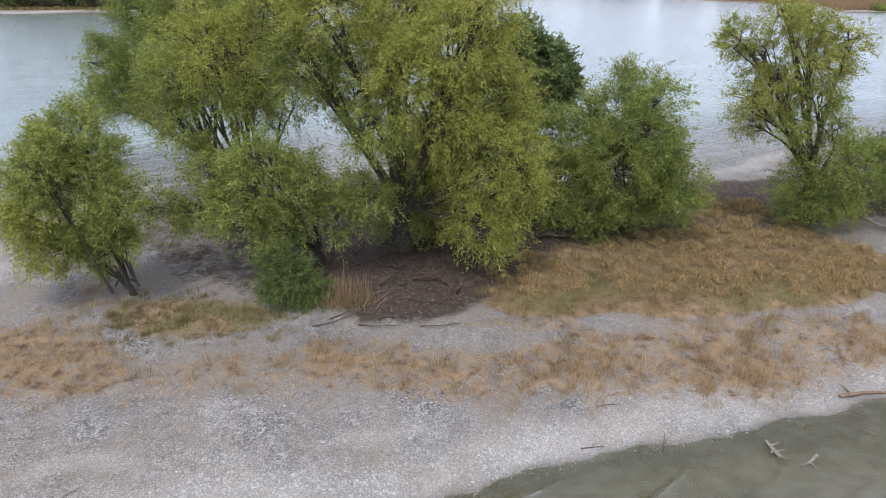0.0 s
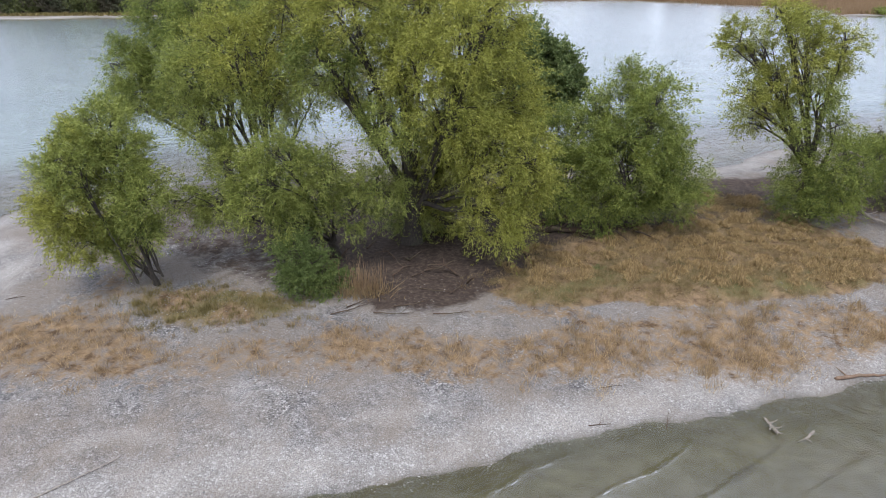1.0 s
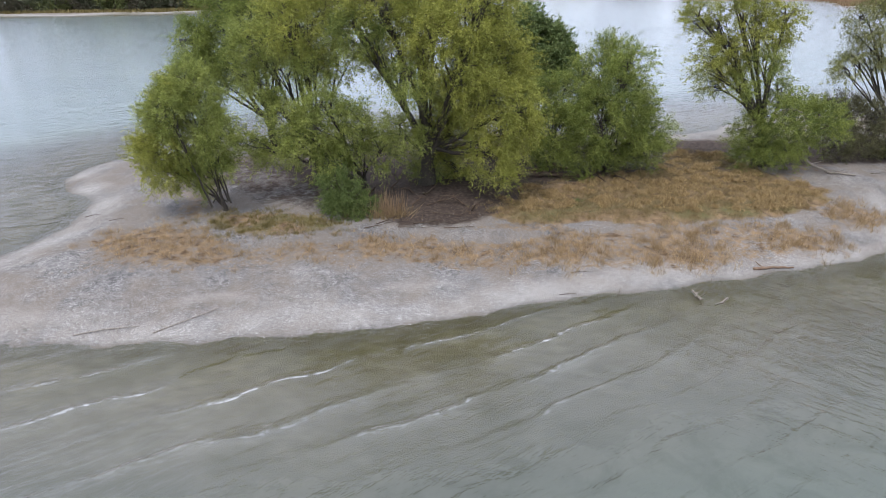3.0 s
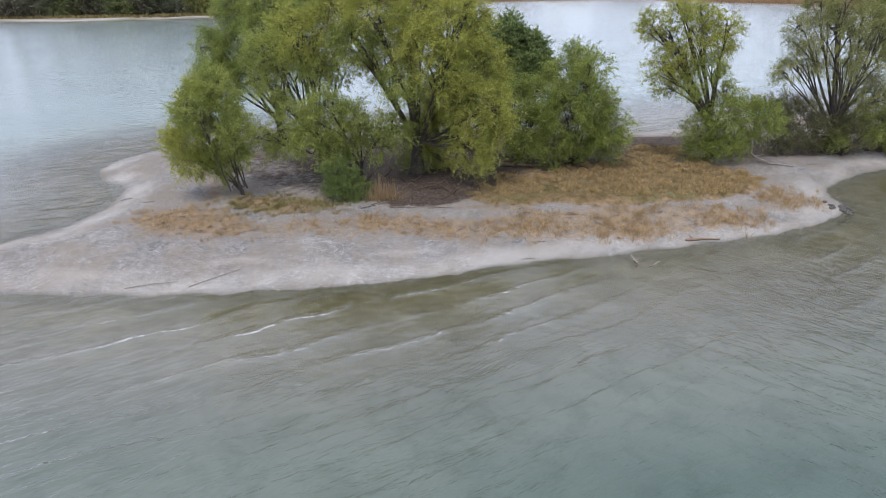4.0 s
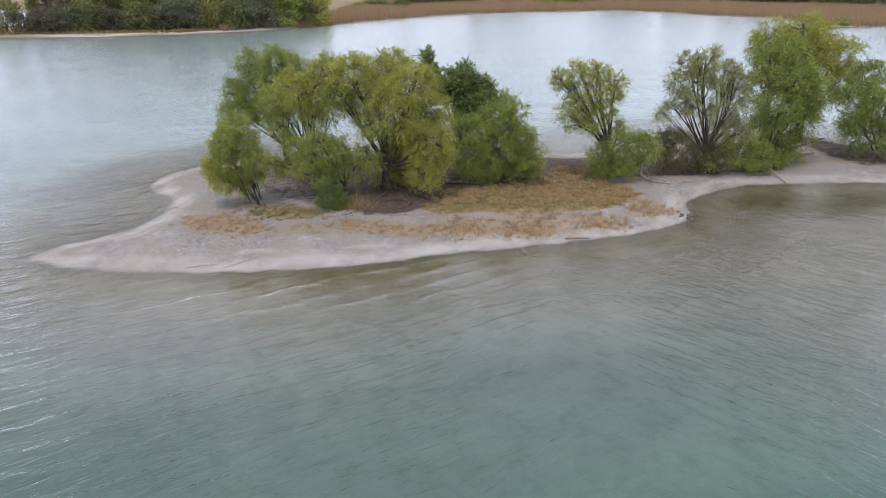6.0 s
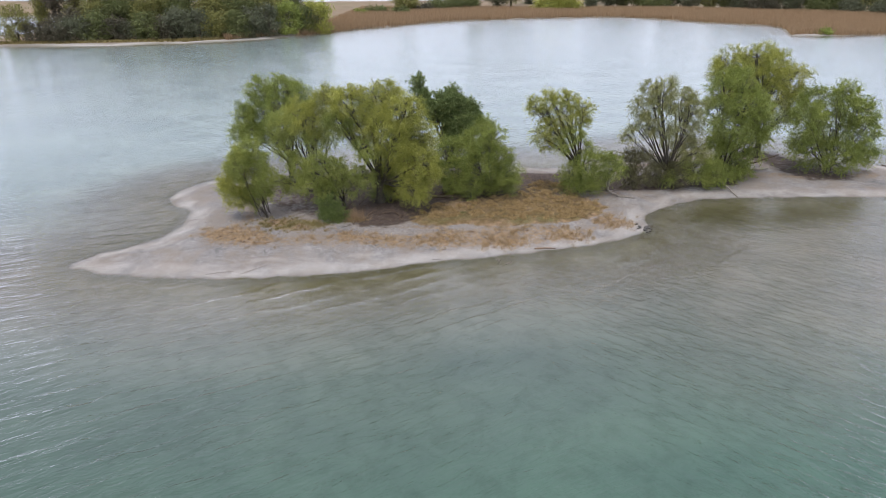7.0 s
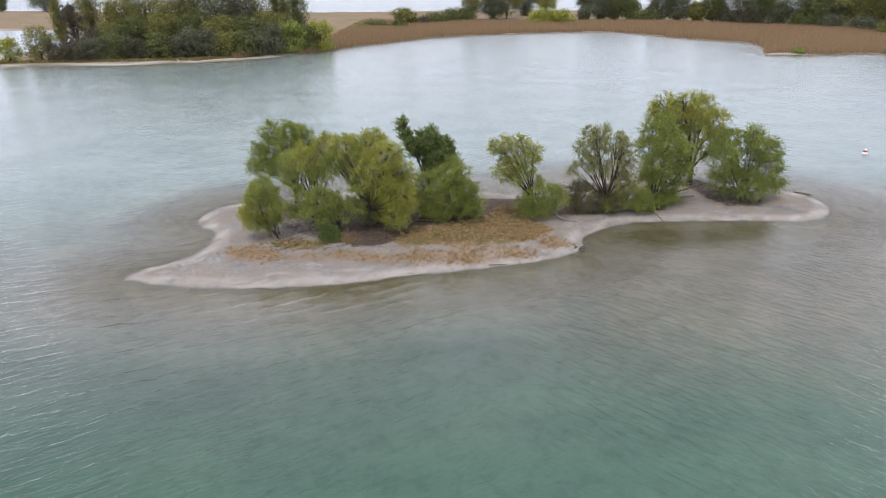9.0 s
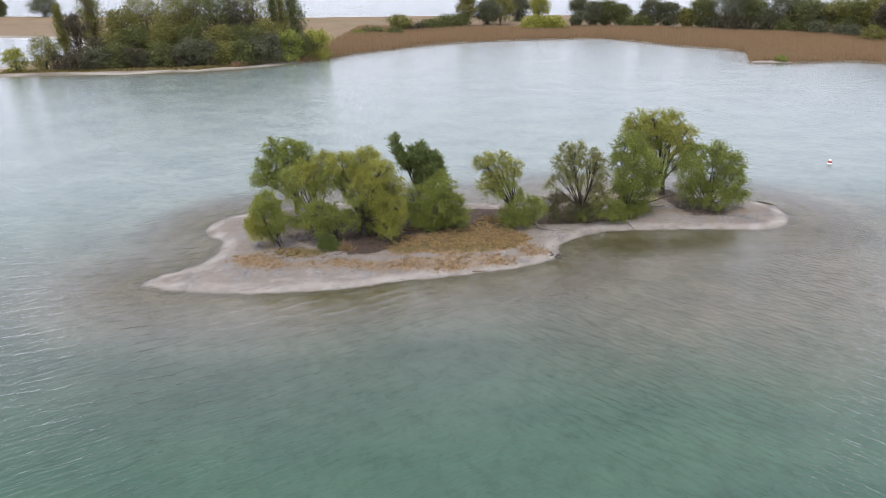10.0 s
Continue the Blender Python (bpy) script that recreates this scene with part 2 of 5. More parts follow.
def stone_material():
    m, nt, co = material("pebble")
    isle = nd(nt, "ShaderNodeNewGeometry").outputs["Random Per Island"]
    col = ramp(nt, isle, (0.0, (0.13, 0.125, 0.12)), (0.4, (0.27, 0.26, 0.24)), (0.8, (0.28, 0.262, 0.24)), (1.0, (0.42, 0.40, 0.37)))
    col = mix(nt, 1.0, col, ramp(nt, noise_tex(nt, co, 30.0, 4.0), (0.3, (0.8, 0.8, 0.8)), (0.7, (1.15, 1.15, 1.15))), "MULTIPLY")
    return finish(m, nd(nt, "ShaderNodeBsdfPrincipled", Base_Color=col, Roughness=0.85))


def paint_material(name, colour, rough=0.5):
    m, nt, co = material(name)
    col = mix(nt, ramp(nt, noise_tex(nt, co, 6.0, 5.0), (0.5, 0.0), (0.8, 0.35)), colour, (0.2, 0.18, 0.15))
    return finish(m, nd(nt, "ShaderNodeBsdfPrincipled", Base_Color=col, Roughness=rough))


GROUND, WATER, PEBBLE = ground_material(), water_material(), stone_material()
LEAF_GOLD = leaf_material("willow_leaf_gold", (0.135, 0.146, 0.029), (0.287, 0.297, 0.057), (0.439, 0.444, 0.107), 0.28)
LEAF_OLIVE = leaf_material("willow_leaf_olive", (0.106, 0.137, 0.030), (0.230, 0.263, 0.061), (0.368, 0.399, 0.110), 0.28)
LEAF_GREEN = leaf_material("willow_leaf_green", (0.095, 0.126, 0.029), (0.200, 0.241, 0.052), (0.328, 0.366, 0.092), 0.28)
LEAF_DARK = leaf_material("poplar_leaf_dark", (0.073, 0.105, 0.036), (0.140, 0.187, 0.062), (0.241, 0.286, 0.105), 0.25)
LEAF_FRESH = leaf_material("fresh_leaf_green", (0.068, 0.096, 0.028), (0.136, 0.180, 0.052), (0.224, 0.272, 0.088), 0.34)
LEAF_GREY = leaf_material("willow_leaf_grey", (0.133, 0.138, 0.051), (0.224, 0.230, 0.082), (0.357, 0.357, 0.148), 0.28)
LEAF_BROWN = leaf_material("thicket_leaf_brown", (0.06, 0.056, 0.03), (0.115, 0.11, 0.052), (0.19, 0.185, 0.09), 0.25)
FAR_OLIVE = leaf_material("far_leaf_olive", (0.122, 0.123, 0.036), (0.172, 0.168, 0.048), (0.222, 0.216, 0.069), 0.2)
FAR_GREEN = leaf_material("far_leaf_green", (0.080, 0.094, 0.034), (0.111, 0.127, 0.043), (0.153, 0.168, 0.060), 0.2)
FAR_GREY = leaf_material("far_leaf_grey", (0.078, 0.086, 0.052), (0.102, 0.111, 0.066), (0.136, 0.144, 0.089), 0.2)
FAR_BROWN = leaf_material("far_leaf_brown", (0.057, 0.052, 0.034), (0.078, 0.070, 0.045), (0.102, 0.093, 0.061), 0.2)
BARK = bark_material("willow_bark", (0.022, 0.018, 0.014), (0.085, 0.070, 0.054))
DEADWOOD = bark_material("bleached_driftwood", (0.13, 0.105, 0.08), (0.40, 0.35, 0.29))
ROOTWOOD = bark_material("rotten_wood", (0.035, 0.022, 0.015), (0.13, 0.085, 0.055))
BROWNWOOD = bark_material("weathered_brown_wood", (0.09, 0.055, 0.035), (0.30, 0.20, 0.13))
WET_ROCK = bark_material("wet_rock", (0.03, 0.028, 0.025), (0.10, 0.092, 0.082))
STRAW = straw_material("dry_grass", (0.26, 0.18, 0.102), (0.53, 0.40, 0.24))
HASSOCK = straw_material("brown_hassock", (0.19, 0.135, 0.072), (0.46, 0.35, 0.20))
OLIVE_GRASS = straw_material("olive_grass", (0.15, 0.125, 0.052), (0.33, 0.275, 0.13))
TUSSOCK = straw_material("pale_tussock", (0.27, 0.19, 0.095), (0.56, 0.42, 0.23))
REED = straw_material("dry_reed", (0.285, 0.195, 0.118), (0.365, 0.262, 0.168))


# ---------- plan ----------
SHORE_SOUTH = [(-29, 13.2), (-26.3, 12.2), (-23.7, 11.6), (-19.6, 11.2), (-15.6, 11.1), (-11.8, 11.4), (-8, 11.9), (-4.2, 12.5), (-0.3, 13.5),
               (3, 14.9), (5.7, 15.8), (8.7, 16.2), (12, 17.4), (14.4, 18), (16.7, 18.8), (19.1, 19.5), (21.6, 20.6), (23.7, 21.8), (25.4, 23.2),
               (26.8, 24.7), (26.5, 26.3), (26.9, 28), (28.3, 29.5), (31.5, 32), (34.5, 33.7), (38, 34.2), (46, 34.9), (55, 35.3), (58.5, 34.9),
               (61.5, 35.7), (64.1, 37.7), (65.8, 40.1)]
SHORE_NORTH = [(66.3, 42.7), (65.8, 45.7), (64.3, 47.9), (62, 49.6), (56, 52.5), (51, 56), (45, 57), (38, 55), (31, 53), (26, 51), (23.7, 48),
               (21, 46.2), (18.5, 45.3), (15.6, 45.8), (12, 46.3), (4, 47), (-5, 46), (-13, 44), (-19, 41.5), (-22.8, 39.5), (-25, 38.3),
               (-26.7, 36.1), (-27.5, 33.8), (-27.4, 31.5), (-25.5, 29.2), (-23.7, 28.2), (-22.5, 26.4), (-22.3, 23.4), (-22.8, 20.2),
               (-25, 17.7), (-27.2, 15.6)]
ISLAND = SHORE_SOUTH + SHORE_NORTH
FAR_SHORE = [(-230, 172), (-165, 182.4), (-135, 187.6), (-94, 196.3), (-72.5, 214.8), (-52, 237.5), (-48, 252), (-24.5, 281), (-5, 306), (43, 329),
             (87, 340.5), (102, 331), (125, 299), (152, 279), (146, 258), (139.6, 239.5), (136.3, 229), (154.5, 233.5), (182, 240), (193.5, 232),
             (230, 222), (330, 215), (700, 200)]
FAR_BACK = [(700, 600), (-2, 536), (-98, 512), (-123, 505), (-400, 515), (-800, 540), (-800, 340), (-271, 334), (-222, 328), (-199, 307),
            (-179, 255), (-174, 234), (-184, 227), (-178, 210), (-179, 201), (-230, 190)]
FARLAND = FAR_SHORE + FAR_BACK


def rounded(poly, times=2):
    """The outline with its corners cut, so that the shore bends softly."""
    p = np.array(poly, float)
    for _ in range(times):
        q = np.roll(p, -1, axis=0)
        p = np.stack([0.75 * p + 0.25 * q, 0.25 * p + 0.75 * q], 1).reshape(-1, 2)
    return p


def inside(poly, x, y):
    """Metres inside (plus) or outside (minus) an outline."""
    x, y = np.asarray(x, float), np.asarray(y, float)
    best, odd = np.full(x.shape, 1e9), np.zeros(x.shape, bool)
    for (ax, ay), (bx, by) in zip(poly, np.roll(poly, -1, axis=0)):
        dx, dy = bx - ax, by - ay
        s = np.clip(((x - ax) * dx + (y - ay) * dy) / (dx * dx + dy * dy + 1e-12), 0, 1)
        best = np.minimum(best, np.hypot(x - ax - s * dx, y - ay - s * dy))
        cross = ((ay > y) != (by > y)) & (x < (bx - ax) * (y - ay) / (by - ay + 1e-12) + ax)
        odd ^= cross
    return np.where(odd, best, -best)


def waves(x, y, seed, *sizes):
    """A soft uneven field about 0, from a few crossing waves of the given lengths."""
    r, out = np.random.default_rng(seed), 0.0
    for size in sizes:
        for _ in range(5):
            a, b = r.uniform(0, 6.283, 2)
            k = 6.283 / (size * r.uniform(0.7, 1.4))
            out = out + np.sin(k * (x * math.cos(a) + y * math.sin(a)) + b) * size
    return out / (sum(sizes) * 2.2)


ISLE, FAR = rounded(ISLAND, 2), rounded(FARLAND, 1)


def shore(x, y):
    a = inside(ISLE, x, y) + 0.16 * waves(x, y, 3, 3.0, 1.2)
    return a, inside(FAR, x, y) + 1.2 * waves(x, y, 4, 25.0, 9.0)


def height(x, y, d=None):
    """Height of the ground over the water."""
    x, y = np.asarray(x, float), np.asarray(y, float)
    a, b = shore(x, y) if d is None else d
    d = np.maximum(a, b)
    land = 0.62 * (1 - np.exp(-np.maximum(d, 0) / 3.2)) + np.clip(d, 0, 3) / 3 * (0.10 * waves(x, y, 5, 7.0, 2.5) + 0.025 * waves(x, y, 6, 0.9))
    out = np.maximum(-d, 0)
    return np.where(d > 0, land, -np.minimum(0.04 * out + 0.0032 * out * out, 5.0))


def ground_at(x, y):
    return float(height(np.array([x]), np.array([y]))[0])


DRY = [
    [(-19.6, 19.6), (-19.2, 21.6), (-16.2, 22.7), (-13.8, 21.7), (-11.4, 19.8), (-10.4, 18.3), (-11.9, 16.9), (-14.9, 17.2), (-17.5, 18.2)],
    [(-8.6, 19.2), (-7.9, 20.8), (-6.5, 19.2), (-7.2, 17.7)],
    [(-6.1, 19.9), (-5.3, 21.6), (-2.4, 20.6), (0.9, 20.1), (1.9, 19.4), (1.8, 18.0), (-0.7, 18.2), (-3.3, 18.7), (-4.8, 18.1)],
    [(2.6, 20.0), (4.8, 21.4), (7.8, 21.1), (7.4, 19.0), (5.8, 17.8), (3.0, 18.0)],
    [(8.1, 20.2), (9.9, 21.8), (13.1, 23.0), (13.4, 20.3), (13.2, 18.6), (11.2, 17.7), (8.9, 18.2)],
    [(15.8, 22.6), (18.6, 23.2), (20.4, 22.1), (19.3, 20.3), (16.6, 19.9), (15.4, 21.3)],
    [(19.9, 25.4), (22.5, 27.2), (25.0, 26.2), (25.2, 24.6), (23.0, 23.4), (20.6, 23.9)],
]
OLIVE = [(-14.5, 23.4), (-12.1, 24.5), (-8.0, 24.2), (-6.0, 22.7), (-8.0, 21.2), (-11.8, 20.8), (-13.9, 22.0)]
SLOPE = [(3.3, 29.0), (6.1, 29.6), (12.8, 32.9), (16.2, 38.5), (20.0, 37.5), (20.5, 32.5), (23.0, 29.5), (21.6, 26.5), (17.5, 24.4), (13.9, 23.9), (9.3, 22.9), (5.6, 22.8), (2.8, 23.2), (1.2, 24.8)]
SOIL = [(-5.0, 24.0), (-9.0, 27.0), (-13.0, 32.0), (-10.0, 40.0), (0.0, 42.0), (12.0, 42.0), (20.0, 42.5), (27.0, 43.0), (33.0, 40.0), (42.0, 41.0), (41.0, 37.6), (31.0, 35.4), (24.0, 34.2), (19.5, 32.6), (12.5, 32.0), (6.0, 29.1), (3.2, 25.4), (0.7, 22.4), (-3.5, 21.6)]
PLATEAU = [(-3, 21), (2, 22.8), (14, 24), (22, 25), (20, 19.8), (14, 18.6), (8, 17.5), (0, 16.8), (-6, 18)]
# under the left willows: brown soil together with painted shade of the crowns
SOIL_SHADE = [(-12.5, 25.5), (-9, 24), (-4, 22.5), (-4, 34), (-15, 39), (-19, 36), (-17, 30)]
SOIL_EAST = [(48.0, 44.0), (45.0, 52.0), (50.0, 54.0), (57.0, 44.0), (56.0, 39.4), (50.0, 39.6)]
BARE = [[(5.6, 22.8), (7.4, 23.4), (9.4, 22.6), (6.5, 21.6)], [(17.5, 24.2), (19.9, 25.3), (21.0, 23.9), (18.7, 22.9)], [(-2.6, 21.4), (2.1, 21.9), (5.0, 21.5), (2.0, 20.5), (-1.0, 20.6)]]


# ---------- mesh helpers ----------
def mesh_of(name, verts, faces, mat, smooth=False):
    """A mesh from arrays: verts (n, 3), faces (m, 3) or (m, 4)."""
    me = bpy.data.meshes.new(name)
    verts, faces = np.asarray(verts, np.float32), np.asarray(faces, np.int32)
    n, k = faces.shape
    me.vertices.add(len(verts))
    me.vertices.foreach_set("co", verts.ravel())
    me.loops.add(n * k)
    me.loops.foreach_set("vertex_index", faces.ravel())
    me.polygons.add(n)
    me.polygons.foreach_set("loop_start", np.arange(0, n * k, k, dtype=np.int32))
    me.polygons.foreach_set("use_smooth", np.full(n, smooth))
    me.materials.append(mat)
    me.update(calc_edges=True)
    return me


def part(name, me, parent=None, label=""):
    ob = new(name, me)
    if parent is not None:
        ob.parent = parent
    return tagged(ob, label)


def thing(name, label, category, x=0.0, y=0.0, z=0.0, group="", kind=""):
    ob = new(name)
    ob.location = (x, y, z)
    ob.empty_display_size = 0.3
    return tagged(ob, label, category, group, kind)


def field(me, name, values):
    a = me.attributes.new(name, "FLOAT", "POINT")
    a.data.foreach_set("value", np.asarray(values, np.float32).ravel())


def lines(spans):
    """Grid lines: (from, to, step) spans joined."""
    return np.unique(np.round(np.concatenate([np.arange(a, b, s) for a, b, s in spans] + [np.array([spans[-1][1]])]), 4))


def sheet(name, xs, ys, z_of, mat):
    X, Y = np.meshgrid(xs, ys)
    Z = z_of(X, Y)
    n = np.arange(X.size).reshape(X.shape)
    quads = np.stack([n[:-1, :-1], n[:-1, 1:], n[1:, 1:], n[1:, :-1]], -1).reshape(-1, 4)
    return mesh_of(name, np.stack([X, Y, Z], -1).reshape(-1, 3), quads, mat, True), X, Y


def smooth(v, a, b):
    s = np.clip((v - a) / (b - a), 0, 1)
    return s * s * (3 - 2 * s)


# ---------- ground and water ----------
gx = lines([(-4000, -800, 400), (-800, -240, 40), (-240, -48, 8), (-48, -31, 1.5), (-31, 68, 0.36), (68, 100, 2), (100, 240, 8), (240, 800, 40), (800, 4000, 400)])
gy = lines([(-1500, -200, 130), (-200, -10, 10), (-10, 9, 1.5), (9, 58, 0.36), (58, 80, 2), (80, 170, 9), (170, 350, 5), (350, 560, 12), (560, 800, 40), (800, 4000, 400)])
me, X, Y = sheet("ground", gx, gy, lambda x, y: height(x, y), GROUND)
sd = shore(X, Y)
near, far = sd
turf = np.zeros(X.shape)
for p in DRY:
    turf = np.maximum(turf, smooth(inside(p, X, Y), -1.4, 1.2) * 0.60)
turf = np.maximum(turf, smooth(inside(OLIVE, X, Y), -0.9, 1.0) * 0.72)
turf = np.maximum(turf, smooth(inside(SLOPE, X, Y), -0.9, 0.6))
turf = np.maximum(turf, 0.46 * smooth(near, 3.5, 6.5) * smooth(-near, -9.5, -7.0))
turf = np.maximum(turf, 0.52 * smooth(inside(PLATEAU, X, Y), -0.6, 1.2))
for p in BARE:
    turf *= 1 - smooth(inside(p, X, Y), -0.3, 0.4)
# first term: soil tone that also carries the left crowns' shade, at part strength
soil = np.maximum(0.62 * smooth(inside(SOIL_SHADE, X, Y), -1.5, 1.8), np.maximum(smooth(inside(SOIL, X, Y), -0.8, 1.6), smooth(inside(SOIL_EAST, X, Y), -0.8, 1.0) * 0.7))
bare = smooth(near, -0.2, 0.2) * (1 - smooth(near, 1.2, 2.6)) * (0.42 + 0.35 * waves(X, Y, 8, 4.0, 1.5))
bare += 0.5 * np.exp(-((near - 2.4 - 0.3 * waves(X, Y, 14, 11.0)) / 0.30) ** 2) * (Y < 24) * np.clip(0.55 + 1.1 * waves(X, Y, 15, 6.0, 2.0), 0, 1)
strip = smooth(far, 0, 0.5) * (1 - smooth(far, 3.0, 6.0)) * ((X < -60) | (np.hypot((X - 145) / 14, (Y - 230) / 12) < 1))
field(me, "turf", turf)
field(me, "moss", np.maximum(smooth(inside(SLOPE, X, Y), -0.5, 0.6) * (1 - 0.75 * smooth(Y, 25.5, 28.5)), smooth(inside(OLIVE, X, Y), -0.4, 0.6)))
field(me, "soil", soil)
field(me, "sand", np.clip(bare + strip, 0, 1))
field(me, "straw", smooth(far, 3.0, 8.0))
field(me, "wet", np.clip(1 - np.abs(np.maximum(near, far) + 0.6) / 0.95, 0, 1) ** 0.6 * 0.7)
field(me, "bed", smooth(-np.maximum(near, far), -0.02, 0.5))
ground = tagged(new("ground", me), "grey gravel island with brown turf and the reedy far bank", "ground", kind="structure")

wx = lines([(-4000, -800, 400), (-800, -240, 40), (-240, -48, 8), (-48, 70, 0.7), (70, 240, 8), (240, 800, 40), (800, 4000, 400)])
wy = lines([(-1500, -200, 130), (-200, -10, 10), (-10, 40, 0.7), (40, 70, 1.5), (70, 170, 5), (170, 350, 5), (350, 560, 12), (560, 800, 40), (800, 4000, 400)])
me, X, Y = sheet("water", wx, wy, lambda x, y: np.zeros(x.shape), WATER)
sd = shore(X, Y)
field(me, "depth", np.maximum(-height(X, Y, sd), 0))
west = smooth(-X, -5, 25)
BAY = [(27, 27), (31, 31.5), (38, 34), (58, 34.8), (61, 33), (52, 28), (38, 24)]
# bay with painted tree reflections over its bed, then an olive band off the beach
field(me, "olive_tint", np.maximum(0.95 * smooth(inside(BAY, X, Y), -2.0, 3.0), 0.6 * np.exp(-((sd[0] + 1.3) / 0.9) ** 2) * smooth(X, -12, -4) * smooth(-X, -14, -8) * (Y < 22)))
# painted sky sheen: grows northward and away from the island, ends in the far lake
field(me, "silt_sheen", (west * smooth(Y, -12, 62) + (1 - west) * (0.05 + 0.95 * smooth(Y, 30, 75))) * smooth(-sd[0], 2, 17) * (1 - smooth(Y, 440, 500)) * 0.85)
off = np.hypot((X - 52) / 42, (Y - 14) / 24)
tip_w = np.hypot((X + 36) / 20, (Y - 16) / 16)
tip_e = np.hypot((X - 74) / 16, (Y - 42) / 13)
field(me, "mud", np.clip(0.75 * smooth(-off, -1.25, -0.2) * (1 + 0.3 * waves(X, Y, 24, 18.0, 7.0)) + 0.3 * smooth(-tip_w, -1.4, -0.3) + 0.5 * smooth(-tip_e, -1.4, -0.4), 0, 0.85))
field(me, "east", smooth(X + 0.35 * Y, 2, 26) * smooth(-Y, -60, -30))
bearing = radians(31)
field(me, "phase", (-math.sin(bearing) * X + math.cos(bearing) * Y) / 1.8 - 0.0021 * X * X + 0.22 * waves(X, Y, 21, 16.0, 7.0) + 50)
field(me, "surf", smooth(sd[0], -9, -4) * smooth(-sd[0], 0.3, 1.4) * smooth(-Y, -31, -22) * np.maximum(smooth(X, -24, -12) * smooth(-X, -11, -4), 0.9 * smooth(-np.hypot(X - 22.5, Y - 18.5), -6, -2)))
field(me, "swell", np.maximum(smooth(sd[0], -17, -6) * smooth(-sd[0], 0.2, 1.2) * smooth(-Y, -31, -22), 0.8 * smooth(-X, -9, 6) * smooth(sd[0], -44, -16) * smooth(-Y, -28, -17) * smooth(-sd[0], 0.4, 2.0)))
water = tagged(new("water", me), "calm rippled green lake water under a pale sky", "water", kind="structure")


# ---------- trees ----------
def unit(v):
    return v / np.maximum(np.linalg.norm(v, axis=-1, keepdims=True), 1e-9)


def tubes(paths, radii, sides):
    """Tapered tubes along paths (n, k, 3) with radii (n, k): verts and quads."""
    n, k, _ = paths.shape
    tangent = unit(np.gradient(paths, axis=1))
    ref = unit(np.array([0.31, 0.52, 0.79]) + 0 * tangent)
    u = unit(np.cross(tangent, ref))
    w = np.cross(tangent, u)
    ang = np.arange(sides) * 2 * np.pi / sides
    ring = u[:, :, None] * np.cos(ang)[:, None] + w[:, :, None] * np.sin(ang)[:, None]
    v = paths[:, :, None] + ring * radii[:, :, None, None]
    i = np.arange(n * k * sides).reshape(n, k, sides)
    a, b = i[:, :-1], i[:, 1:]
    f = np.stack([a, np.roll(a, -1, 2), np.roll(b, -1, 2), b], -1)
    return v.reshape(-1, 3), f.reshape(-1, 4)


def bend(a, b, c, k):
    """Curves from a by b to c with k points each."""
    s = np.linspace(0, 1, k)[:, None]
    return a[..., None, :] * (1 - s) ** 2 + 2 * b[..., None, :] * s * (1 - s) + c[..., None, :] * s ** 2


def sprays(r, at, way, length, width):
    """Small pointed leaf sprays: one diamond each."""
    n = len(at)
    side = unit(np.cross(way, r.normal(size=(n, 3))))
    l = (length * r.uniform(0.6, 1.35, n))[:, None]
    w = (width * r.uniform(0.6, 1.3, n))[:, None]
    v = np.stack([at, at + way * l * 0.45 + side * w, at + way * l, at + way * l * 0.5 - side * w], 1)
    return v.reshape(-1, 3), np.arange(n * 4).reshape(n, 4)


def slivers(r, at, way, length, width):
    """Narrow leaves: one triangle each."""
    n = len(at)
    side = unit(np.cross(way, r.normal(size=(n, 3))))
    l = (length * r.uniform(0.6, 1.4, n))[:, None]
    w = (width * r.uniform(0.7, 1.3, n))[:, None]
    v = np.stack([at + side * w, at - side * w, at + way * l], 1)
    return v.reshape(-1, 3), np.arange(n * 3).reshape(n, 3)


